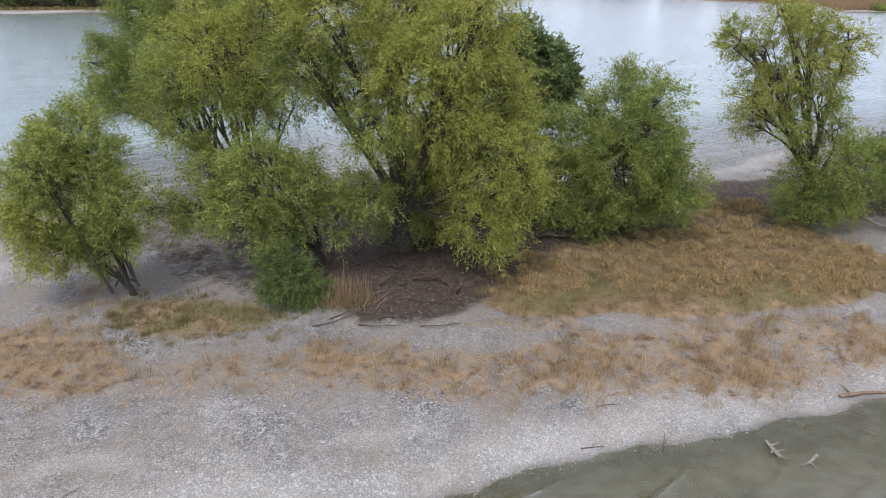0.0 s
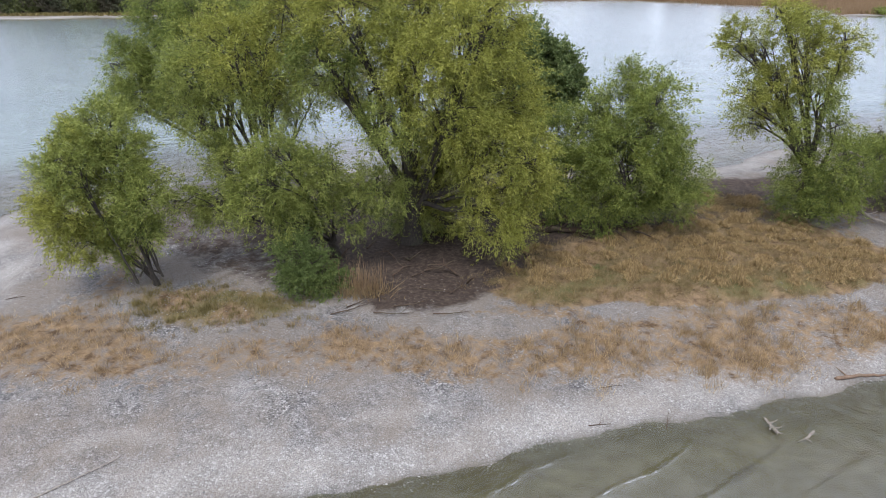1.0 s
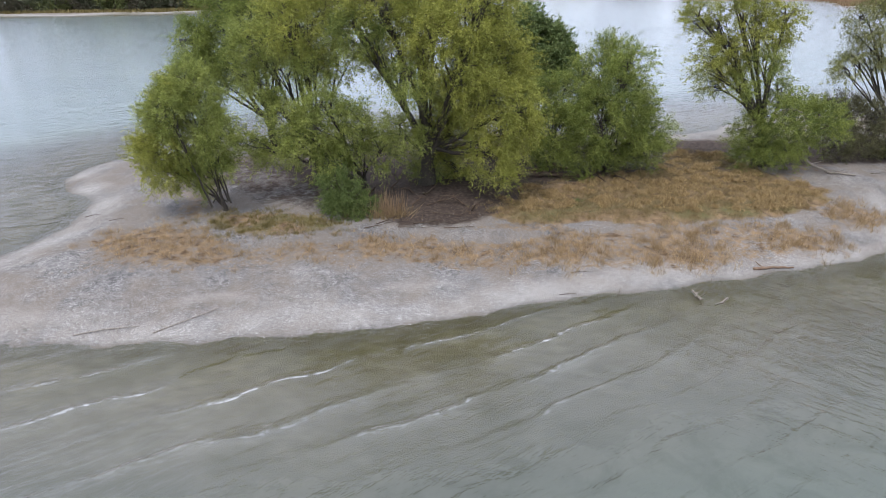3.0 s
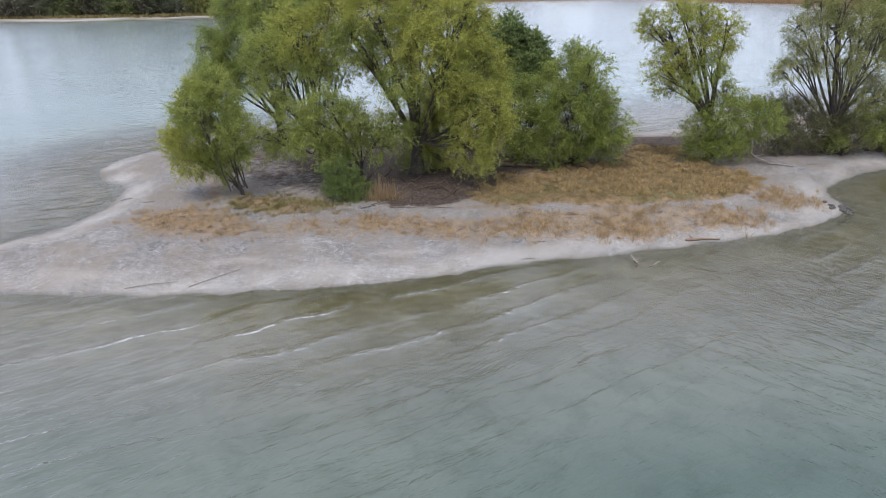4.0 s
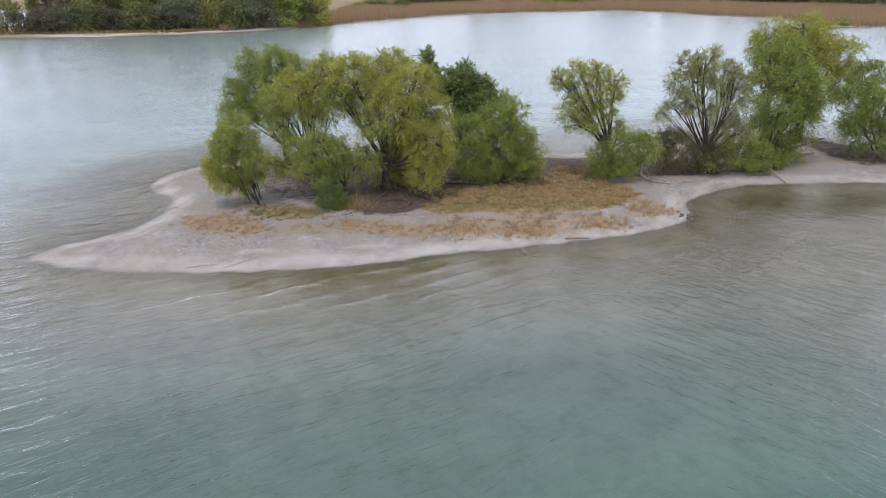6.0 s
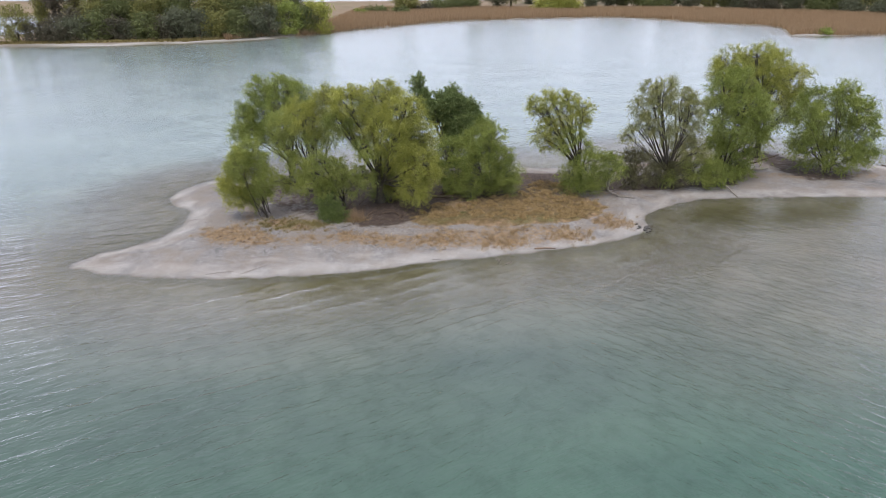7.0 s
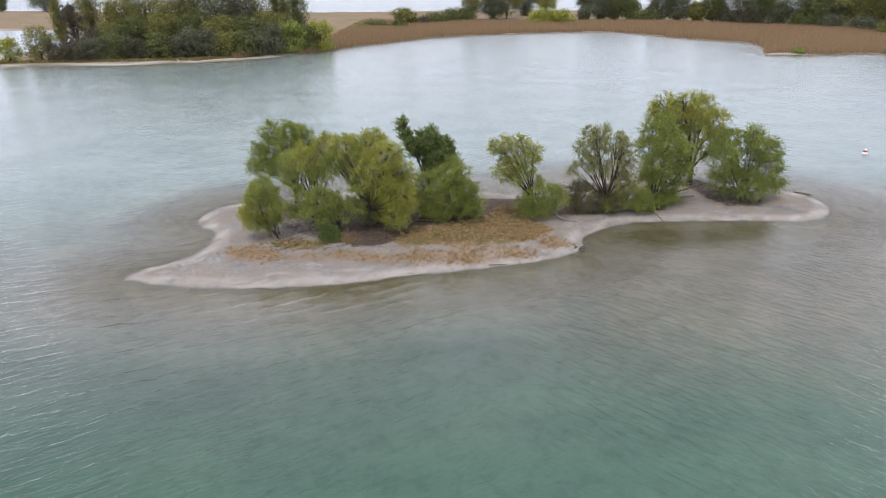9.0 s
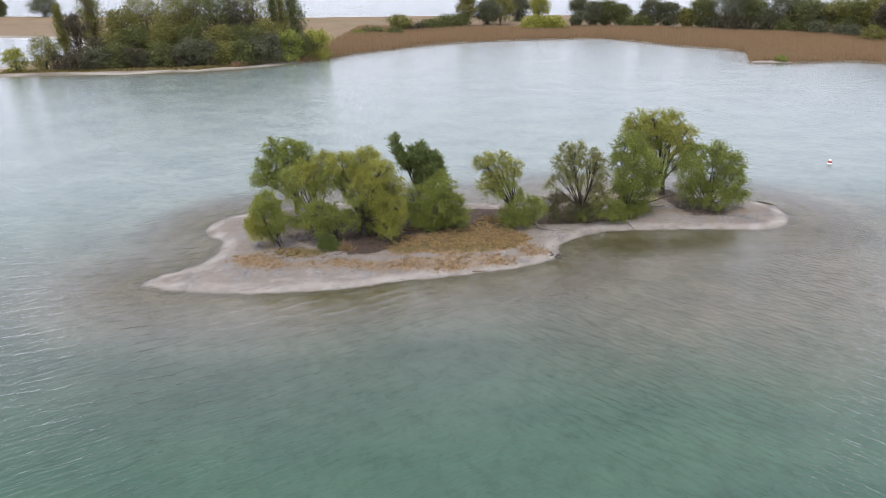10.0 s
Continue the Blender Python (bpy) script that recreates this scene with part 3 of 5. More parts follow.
def tree(name, label, category, base, lobes, leaf, density=1.0, seed=1, droop=0.3, length=0.14, width=0.0195, stem=0.24,
         fork=0.3, scatter=0.25, bark=None, twig=1.0, tuft=0.6, other=None):
    """lobes: (x, y, z, radius) of the crown's masses; a fifth value 1: in the other leaf. A limb rises into each mass and parts
    into boughs, and the boughs carry tufts of leafy twigs, most of them in the outer shell of the whole crown."""
    r = np.random.default_rng(seed)
    bark = bark or BARK
    z0 = ground_at(*base)
    root = thing(name, label, category, base[0], base[1], z0)
    origin = np.array([base[0], base[1], z0])
    lob = np.array([q[:4] for q in lobes], float)
    odd = np.array([len(q) > 4 for q in lobes])
    c, R = lob[:, :3] - origin, lob[:, 3]
    heart = np.average(c, axis=0, weights=R ** 2)
    top = (c[:, 2] + R).max()
    crotch = np.array([0, 0, fork * top * 0.45 + 0.15]) + np.append(heart[:2] * 0.12, 0)
    start = crotch + np.column_stack([r.normal(0, scatter, (len(c), 2)), r.uniform(-0.15, 0.15, len(c))])
    knee = start * 0.45 + c * 0.55
    knee[:, :2] = start[:, :2] * 0.5 + c[:, :2] * 0.5 + r.normal(0, 0.35, (len(c), 2))
    limbs = bend(start, knee, c, 10)
    limbs[:, 1:] += np.cumsum(r.normal(0, 0.035, (len(c), 9, 3)), 1)
    thick = stem * 0.5 * (R / R.max()) ** 0.5
    taper = np.linspace(1, 0.22, 10) ** 1.1
    # trunk with a flared foot
    k = 6
    s = np.linspace(0, 1, k)
    path = np.array([0, 0, -0.35]) + s[:, None] * (crotch + np.array([0, 0, 0.55]))
    path[1:-1, :2] += r.normal(0, 0.04, (k - 2, 2))
    v, f = tubes(path[None], (stem * (1 + 0.7 * (1 - s) ** 3) * np.array([1, 1, 1, 1, 0.9, 0.6]))[None], 10)
    part("trunk", mesh_of("trunk", v, f, bark, True), root)
    spots, outs, ends, own = [], [], [], []
    for i in range(len(c)):
        v, f = tubes(limbs[i:i + 1], (thick[i] * taper)[None], 7)
        limb = part("limb", mesh_of("limb", v, f, bark, True), root)
        # boughs that part from the limb
        m = int(4 + 2.2 * R[i])
        d = unit(r.normal(size=(m, 3)) + np.array([0, 0, 0.35]))
        a = limbs[i][r.integers(4, 10, m)]
        tip = c[i] + d * R[i] * r.uniform(0.55, 0.8, (m, 1))
        mid = 0.5 * (a + tip) + np.array([0, 0, 0.16]) * np.linalg.norm(tip - a, axis=1)[:, None] + r.normal(0, 0.1, (m, 3))
        boughs = bend(a, mid, tip, 7)
        boughs[:, 1:] += np.cumsum(r.normal(0, 0.02, (m, 6, 3)), 1)
        for one in boughs:
            v, f = tubes(one[None], thick[i] * 0.46 * np.linspace(1, 0.3, 7)[None] * r.uniform(0.7, 1.2), 5)
            part("bough", mesh_of("bough", v, f, bark, True), limb)
        # tufts in the outer shell
        n = int(4 * np.pi * R[i] ** 2 / tuft ** 2 * 0.82 * density) + 3
        d = unit(r.normal(size=(n, 3)))
        p = c[i] + d * (R[i] * r.uniform(0.42, 1.0, (n, 1)) ** 0.75)
        keep = (p[:, 2] > 0.25) & (r.random(n) < np.where(d[:, 2] < -0.4, 0.62, 1.0))
        for j in range(len(c)):
            if j != i:
                keep &= (np.linalg.norm(p - c[j], axis=1) > 0.66 * R[j]) | (r.random(n) < 0.16)
        p, d = p[keep], d[keep]
        if len(p) == 0:
            continue
        near_end = np.argmin(np.linalg.norm(p[:, None] - boughs[None, :, 5], axis=2), axis=1)
        from_at = boughs[near_end, r.integers(3, 7, len(p))]
        spots.append(p)
        ends.append(from_at)
        outs.append(unit(d + 0.7 * unit(p - heart)))
        own.append(np.full(len(p), odd[i]))
    spots, outs, ends, own = (np.concatenate(q) for q in (spots, outs, ends, own))
    m = len(spots)
    tw = bend(ends, 0.5 * (ends + spots) + r.normal(0, 0.1, (m, 3)) + np.array([0, 0, 0.1]), spots, 4)
    v, f = tubes(tw, np.linspace(1, 0.35, 4)[None] * (0.021 * twig * r.uniform(0.7, 1.4, (m, 1))), 3)
    twigs = mesh_of("twig_mass", v, f, bark, True)
    # each tuft: strings of narrow leaves that rise outwards and bend over
    strings, each = 8, 25
    big = tuft * r.uniform(0.7, 1.3, m)
    p0 = np.repeat(spots, strings, 0)
    n = len(p0)
    p0 = p0 + r.normal(0, 0.24 * tuft, (n, 3))
    way = unit(0.85 * np.repeat(outs, strings, 0) + 0.7 * r.normal(size=(n, 3)) + np.array([0, 0, 0.34 - 0.5 * droop]))
    long = np.repeat(big, strings) * r.uniform(0.7, 2.0, n)
    u = r.uniform(0.0, 1.0, (n, each))
    at = p0[:, None] + way[:, None] * (long[:, None] * u)[..., None]
    at[..., 2] -= droop * 1.0 * long[:, None] * u ** 2
    at = (at + r.normal(0, 0.06, at.shape)).reshape(-1, 3)
    dirs = np.repeat(way, each, 0)
    dirs[:, 2] -= droop * 1.8 * u.reshape(-1)
    dirs = unit(dirs + 0.7 * r.normal(size=dirs.shape))
    at[:, 2] = np.maximum(at[:, 2], 0.12)
    second = np.repeat(own, strings * each)
    crown = None
    for chosen, mat in ((~second, leaf), (second, other)):
        if chosen.any() and mat is not None:
            v, f = slivers(r, at[chosen], dirs[chosen], length, width)
            ob = part("crown", mesh_of("crown", v, f, mat), root)
            crown = crown or ob
    tagged(part("twig_mass", twigs, crown), kind="stuff")
    return root


tree("willow_tree", "large golden-green willow with many spreading limbs", "tree", (-2.2, 29.6),
     [(-7.3, 29.0, 11.8, 1.8), (-4.5, 27.0, 12.2, 1.8), (-2.1, 30.1, 11.7, 2.1), (0.7, 26.9, 11.1, 2.0), (2.3, 29.3, 8.4, 1.8), (2.3, 27.0, 5.7, 2.2), (-0.7, 30.7, 3.8, 2.0), (1.8, 26.4, 3.1, 1.4), (-2.0, 30.6, 1.8, 1.3, 1), (-0.4, 26.8, 8.4, 2.2), (-4.3, 30.2, 8.8, 1.7), (-5.8, 27.1, 10.2, 1.5, 1), (-3.2, 29.8, 11.3, 1.8, 1), (-1.8, 26.9, 9.8, 1.9), (1.0, 29.7, 7.1, 2.1, 1), (3.5, 27.2, 4.8, 1.2), (0.0, 30.5, 5.6, 2.1), (-2.8, 26.0, 7.8, 1.1, 1), (-0.1, 30.5, 0.7, 0.8), (-3.7, 26.8, 4.6, 1.2, 1), (-0.9, 30.0, 12.6, 1.2), (1.6, 26.6, 12.1, 1.1)],
     LEAF_GOLD, 1.0, 11, 0.34, stem=0.42, fork=0.36, other=LEAF_OLIVE)
tree("willow_tree", "olive-green willow with open crown above gravel", "tree", (-9.2, 30.5),
     [(-12.7, 30.0, 9.2, 1.5), (-9.9, 27.7, 10.7, 1.7, 1), (-13.1, 29.9, 7.6, 1.1), (-8.6, 28.4, 10.1, 1.7, 1), (-11.4, 30.4, 8.3, 1.5), (-8.5, 28.0, 8.1, 1.2), (-10.0, 30.4, 8.8, 1.4), (-11.7, 28.4, 6.8, 0.9), (-7.4, 29.7, 8.3, 1.2, 1)],
     LEAF_OLIVE, 0.8, 12, 0.3, stem=0.3, fork=0.25, other=LEAF_GOLD)
tree("willow_tree", "tall dark green willow at the back shore", "tree", (-14.5, 38.5),
     [(-17.1, 38.2, 11.3, 1.7), (-13.8, 35.6, 11.9, 1.8), (-12.7, 38.0, 10.8, 1.6), (-18.7, 36.2, 8.9, 1.5), (-17.6, 38.3, 8.6, 1.9), (-14.5, 35.6, 9.9, 1.9), (-20.3, 37.8, 6.4, 1.1), (-17.9, 35.7, 6.9, 1.3), (-13.0, 38.0, 8.7, 1.7), (-15.9, 35.8, 7.1, 1.4)],
     LEAF_GREEN, 0.95, 13, 0.36, stem=0.3, fork=0.3)
tree("willow_bush", "small willow with yellow-green lower leaves on gravel", "tree", (-13.5, 24.4),
     [(-14.9, 24.8, 7.7, 1.2), (-15.7, 23.6, 6.3, 1.3), (-14.1, 24.7, 6.4, 1.3), (-16.4, 23.8, 4.5, 1.2, 1), (-15.3, 24.7, 4.1, 1.4), (-13.3, 23.7, 5.1, 1.0), (-17.8, 24.4, 3.4, 0.6, 1), (-16.2, 23.8, 2.9, 0.9, 1), (-14.9, 24.8, 2.5, 1.0), (-13.3, 24.0, 3.4, 0.6), (-15.5, 24.8, 6.9, 1.2, 1)],
     LEAF_OLIVE, 0.95, 14, 0.18, stem=0.13, scatter=0.22, fork=0.08, tuft=0.5, other=LEAF_GOLD)
tree("willow_bush", "olive willow thicket leaning from the large willow", "tree", (-5.8, 28.0),
     [(-10.2, 27.3, 5.2, 1.3), (-7.7, 25.9, 5.8, 1.5), (-6.6, 27.5, 4.0, 1.5), (-9.1, 26.0, 3.9, 1.3), (-11.3, 27.2, 3.8, 1.2), (-12.5, 26.3, 4.0, 0.9), (-4.9, 27.0, 3.5, 1.2), (-7.4, 26.0, 3.2, 1.1), (-9.0, 27.3, 4.6, 1.4), (-5.8, 25.9, 5.7, 0.8)],
     LEAF_OLIVE, 0.9, 15, 0.3, stem=0.2, fork=0.15)
tree("willow_bush", "low fresh green bush beside the dry reeds", "bush", (-6.2, 24.5),
     [(-6.4, 24.2, 1.5, 0.9), (-7.0, 24.5, 2.1, 0.9), (-5.7, 24.1, 1.0, 0.7), (-6.9, 24.1, 1.0, 0.7)],
     LEAF_FRESH, 1.0, 16, 0.3, stem=0.07, fork=0.05, tuft=0.45)
tree("willow_bush", "rounded green willow bush at the edge of turf", "bush", (9.8, 32.2),
     [(8.9, 32.6, 6.8, 1.7), (10.3, 30.7, 7.8, 1.3), (9.5, 33.1, 8.4, 0.9), (8.8, 31.2, 4.5, 2.2), (11.2, 32.5, 4.8, 1.8), (12.1, 31.2, 3.5, 1.4), (10.6, 33.0, 2.0, 1.9), (8.0, 31.3, 2.5, 1.5), (9.9, 32.6, 0.7, 1.0), (9.8, 30.9, 6.1, 1.8), (12.6, 32.2, 1.9, 0.8)],
     LEAF_GREEN, 0.95, 17, 0.22, stem=0.15, fork=0.08, scatter=0.5)
tree("willow_bush", "grey-green willow bush behind fallen logs", "bush", (5.6, 33.4),
     [(5.1, 33.9, 5.0, 1.9), (6.3, 32.3, 3.1, 1.9), (7.1, 33.9, 5.3, 1.8), (4.2, 32.4, 3.6, 1.2), (5.8, 34.3, 1.4, 1.1), (7.8, 32.5, 4.0, 1.5)],
     LEAF_GREEN, 0.9, 18, 0.22, stem=0.14, fork=0.08, scatter=0.4)
tree("poplar_tree", "dark green poplar with upright limbs at the back", "tree", (5.0, 45.0),
     [(4.2, 46.2, 8.8, 0.9), (5.7, 44.4, 8.7, 1.2), (7.3, 45.6, 7.7, 1.3), (8.6, 44.5, 6.4, 0.8), (4.8, 46.1, 6.4, 1.4), (6.7, 44.2, 6.0, 1.7), (3.2, 46.1, 7.2, 1.2), (0.9, 44.6, 11.7, 0.4), (1.1, 45.6, 10.6, 0.5), (1.7, 44.4, 9.5, 0.8), (6.1, 45.7, 4.3, 1.7), (2.5, 44.3, 8.3, 0.9), (5.5, 45.7, 9.6, 0.6)],
     LEAF_DARK, 1.1, 19, 0.0, stem=0.26, length=0.2, width=0.05, fork=0.2)
tree("willow_tree", "yellow-green willow with leaning forked trunk and open crown", "tree", (20.9, 34.2),
     [(15.0, 33.9, 10.6, 1.0), (16.5, 32.7, 11.6, 1.0), (18.7, 34.2, 11.4, 1.1), (20.5, 33.4, 10.7, 0.9), (16.3, 34.0, 9.7, 1.0), (18.2, 33.0, 10.1, 1.1), (20.2, 34.2, 9.2, 1.0), (15.7, 33.1, 7.9, 1.0), (17.7, 34.2, 7.8, 1.2), (19.4, 33.1, 7.8, 1.1, 1), (16.8, 34.5, 6.2, 0.8), (18.2, 32.9, 6.2, 0.9, 1), (21.1, 33.9, 5.9, 0.8, 1), (17.0, 33.1, 9.0, 0.8)],
     LEAF_GOLD, 0.58, 20, 0.26, stem=0.32, fork=0.5, twig=1.3, scatter=0.12, tuft=0.5, other=LEAF_OLIVE)
tree("willow_bush", "green undergrowth round the leaning willow's foot", "bush", (20.9, 33.6),
     [(19.6, 33.2, 3.2, 1.3), (21.1, 32.5, 4.3, 1.4), (23.2, 33.7, 3.9, 1.5), (20.8, 32.5, 2.2, 1.1), (22.7, 33.5, 2.3, 1.2), (24.2, 32.7, 3.8, 1.1), (19.6, 33.3, 2.0, 0.8)],
     LEAF_GREEN, 0.95, 21, 0.28, stem=0.09, fork=0.06)
tree("thicket", "brownish leafless thicket with scattered green", "bush", (27.0, 37.0),
     [(26.6, 36.9, 3.3, 1.4), (28.5, 35.7, 3.3, 1.6), (31.4, 37.2, 2.3, 1.8), (26.9, 35.7, 1.9, 1.0), (29.9, 37.2, 1.1, 1.1), (32.5, 35.9, 2.3, 1.5), (27.9, 37.2, 4.0, 0.9)],
     LEAF_BROWN, 0.75, 22, 0.1, stem=0.1, fork=0.05, scatter=0.6, twig=1.4)
tree("willow_tree", "sparse yellow-green willow with bare limbs showing", "tree", (31.6, 36.8),
     [(28.5, 37.5, 11.5, 1.4), (29.3, 35.1, 12.2, 1.5), (27.7, 37.2, 9.9, 1.3), (29.2, 35.1, 10.1, 1.7), (32.1, 37.4, 10.5, 1.7), (26.2, 35.6, 7.0, 0.7), (28.6, 37.8, 7.6, 1.3), (30.1, 35.1, 7.7, 1.4), (33.1, 37.1, 7.9, 1.8), (33.2, 35.9, 10.1, 1.3), (33.2, 37.3, 5.2, 1.6), (34.1, 35.9, 4.8, 1.5), (27.4, 37.2, 7.5, 0.9)],
     LEAF_GREY, 0.5, 23, 0.3, stem=0.34, fork=0.3, twig=1.5, scatter=0.15, tuft=0.55)
tree("willow_bush", "green bush at the foot of the sparse willow", "bush", (32.2, 36.1),
     [(33.6, 36.9, 2.4, 1.3), (34.6, 35.8, 3.3, 1.5), (36.7, 36.4, 2.5, 1.4), (32.0, 35.9, 1.8, 0.8), (36.2, 36.7, 1.6, 0.9)],
     LEAF_OLIVE, 0.85, 24, 0.28, stem=0.08, fork=0.06)
tree("willow_tree", "dense green willow on the narrow gravel spit", "tree", (38.8, 39.4),
     [(38.1, 40.6, 11.6, 1.6), (39.3, 37.9, 12.7, 1.4), (37.9, 40.3, 9.0, 1.8), (39.6, 37.7, 10.1, 2.2), (42.7, 40.2, 7.8, 1.8), (38.5, 37.7, 7.2, 2.2), (42.4, 40.3, 5.3, 2.0), (37.5, 38.8, 5.3, 1.4), (40.6, 40.3, 3.1, 2.3), (38.1, 38.2, 2.1, 1.6), (41.6, 40.9, 0.6, 1.5), (42.2, 38.4, 9.9, 0.8), (38.6, 40.3, 13.0, 0.8)],
     LEAF_GREEN, 0.85, 25, 0.28, stem=0.26, fork=0.15, length=0.19, width=0.027, tuft=0.75)
tree("willow_tree", "tall golden willow behind the green ones", "tree", (48.0, 50.5),
     [(42.5, 51.6, 13.2, 1.9), (44.1, 47.7, 14.1, 2.1), (48.5, 51.9, 12.5, 2.3), (49.6, 48.7, 11.2, 2.1), (44.9, 51.9, 10.5, 2.3), (47.2, 48.0, 10.3, 2.2), (51.4, 51.0, 7.7, 1.6), (45.8, 48.4, 12.1, 2.2), (41.4, 51.1, 11.5, 1.5), (42.7, 47.8, 9.1, 1.9), (47.9, 51.4, 6.7, 1.3, 1), (50.4, 48.6, 6.4, 1.1, 1), (50.2, 52.2, 5.0, 0.8, 1)],
     LEAF_GOLD, 0.78, 26, 0.38, stem=0.36, fork=0.4, twig=1.4, other=LEAF_OLIVE, length=0.19, width=0.027, tuft=0.75)
tree("willow_tree", "rounded green willow near the spit's end", "tree", (53.4, 42.6),
     [(50.7, 44.1, 9.4, 1.8), (52.5, 41.3, 10.6, 1.6), (56.6, 43.5, 8.3, 1.7), (49.3, 41.4, 7.6, 2.1), (54.0, 44.6, 6.2, 2.7), (56.2, 41.5, 6.1, 2.0), (51.6, 43.5, 3.4, 2.2), (53.9, 41.2, 3.3, 2.1), (57.8, 43.2, 2.7, 1.7), (48.6, 41.6, 4.8, 1.2), (54.9, 44.1, 8.4, 1.8)],
     LEAF_GREEN, 0.85, 27, 0.24, stem=0.22, fork=0.12, scatter=0.4, length=0.19, width=0.027, tuft=0.75)


# ---------- grass, reeds, stones ----------
def scatter_in(r, poly, n, keep=None):
    p = np.array(poly)
    lo, hi = p.min(0) - 0.8, p.max(0) + 0.8
    out = np.zeros((0, 2))
    while len(out) < n:
        q = r.uniform(lo, hi, (n * 2, 2))
        d = inside(p, q[:, 0], q[:, 1]) + 0.9 * waves(q[:, 0], q[:, 1], 9, 1.6, 0.7)
        ok = r.random(len(q)) < np.clip(d * 0.6 + 0.38, 0, 1)
        if keep is not None:
            ok &= keep(q[:, 0], q[:, 1])
        out = np.concatenate([out, q[ok]])
    return out[:n]


def blades(r, xy, tall, wide, lean, sink=0.02):
    n = len(xy)
    z = height(xy[:, 0], xy[:, 1]) - sink
    a = r.uniform(0, 6.283, n)
    side = np.stack([np.cos(a), np.sin(a), 0 * a], 1) * (wide * r.uniform(0.6, 1.3, n))[:, None]
    foot = np.column_stack([xy, z])
    h = tall * r.uniform(0.5, 1.25, n)
    tip = foot + np.column_stack([r.normal(0, lean, n) * h, r.normal(0, lean, n) * h, h])
    v = np.stack([foot - side, foot + side, tip], 1).reshape(-1, 3)
    return v, np.arange(n * 3).reshape(n, 3)


def tufted(r, centres, per, spread):
    return np.repeat(centres, per, 0) + r.normal(0, spread, (len(centres) * per, 2))


def bare_off(x, y):
    return np.max([inside(p, x, y) for p in BARE], axis=0) < 0


r = np.random.default_rng(40)
for i, p in enumerate(DRY):
    area = abs(np.sum(np.array(p)[:, 0] * np.roll(np.array(p)[:, 1], -1) - np.array(p)[:, 1] * np.roll(np.array(p)[:, 0], -1))) / 2
    sparse = 0.55 if i in (0, 2) else 1.0
    tufts = scatter_in(r, p, int(area * 6.5 * sparse), bare_off)
    v, f = blades(r, tufted(r, tufts, 24, 0.13), 0.34 if i < 3 else 0.44, 0.008, 0.45)
    tagged(new("dry_grass", mesh_of("dry_grass", v, f, STRAW)), "patch of straw-coloured dry grass on the gravel", "dry grass", kind="stuff")
tufts = scatter_in(r, OLIVE, 200)
v, f = blades(r, tufted(r, tufts, 26, 0.11), 0.24, 0.011, 0.4)
tagged(new("olive_grass", mesh_of("olive_grass", v, f, OLIVE_GRASS)), "thin olive and brown grass beneath the small willow", "grass", kind="stuff")
tufts = scatter_in(r, SLOPE, 1700, bare_off)
v, f = blades(r, tufted(r, tufts, 30, 0.16), 0.20, 0.008, 0.75)
tagged(new("brown_turf", mesh_of("brown_turf", v, f, HASSOCK)), "short brown withered turf on the low slope", "grass", kind="stuff")
tufts = scatter_in(r, SLOPE, 800, bare_off)
v, f = blades(r, tufted(r, tufts, 22, 0.16), 0.15, 0.012, 0.6)
tagged(new("olive_grass", mesh_of("olive_grass", v, f, OLIVE_GRASS)), "olive green grass among the brown turf", "grass", kind="stuff")


def hassock_mesh(seed, radius, tall):
    """A tuft: blades arching out from one root."""
    q = np.random.default_rng(seed)
    n = 110
    a = q.uniform(0, 6.283, n)
    b = a + q.normal(0, 0.8, n)
    out = np.stack([np.cos(a), np.sin(a), 0 * a], 1)
    turn = np.stack([np.cos(b), np.sin(b), 0 * a], 1)
    side = np.stack([-np.sin(b), np.cos(b), 0 * a], 1) * 0.011
    reach = (radius * np.sqrt(q.uniform(0.05, 1.0, n)))[:, None]
    foot = out * reach * 0.7 + np.array([0, 0, -0.04])
    mid = out * reach + turn * 0.06 + np.array([0, 0, 1]) * (tall * (1.1 - (reach[:, 0] / radius) ** 2 * 0.7) * q.uniform(0.7, 1.15, n))[:, None]
    tip = mid + turn * 0.13 - np.array([0, 0, 1]) * (tall * q.uniform(0.1, 0.5, n))[:, None]
    v = np.stack([foot - side, foot + side, mid + side, mid - side, tip, tip + 0.3 * side], 1).reshape(-1, 3)
    k = np.arange(n)[:, None] * 6
    return mesh_of("hassock", v, np.concatenate([k + np.array([0, 1, 2, 3]), k + np.array([3, 2, 5, 4])]), TUSSOCK)


kinds = [hassock_mesh(50 + i, 0.22 + 0.05 * i, 0.22 + 0.03 * i) for i in range(5)]
for i, (x, y) in enumerate(scatter_in(r, SLOPE, 230, lambda x, y: bare_off(x, y) & (inside(np.array(SLOPE), x, y) > 0.2) & (y > 25.0))):
    ob = tagged(new("grass_tussock", kinds[i % 5]), "brown tussock of withered grass on the slope", "grass tussock", "tussocks on the slope")
    s = r.uniform(0.7, 1.3)
    ob.location, ob.rotation_euler, ob.scale = (x, y, ground_at(x, y) - 0.02), (0, 0, r.uniform(0, 6.28)), (s, s, s * r.uniform(0.8, 1.2))


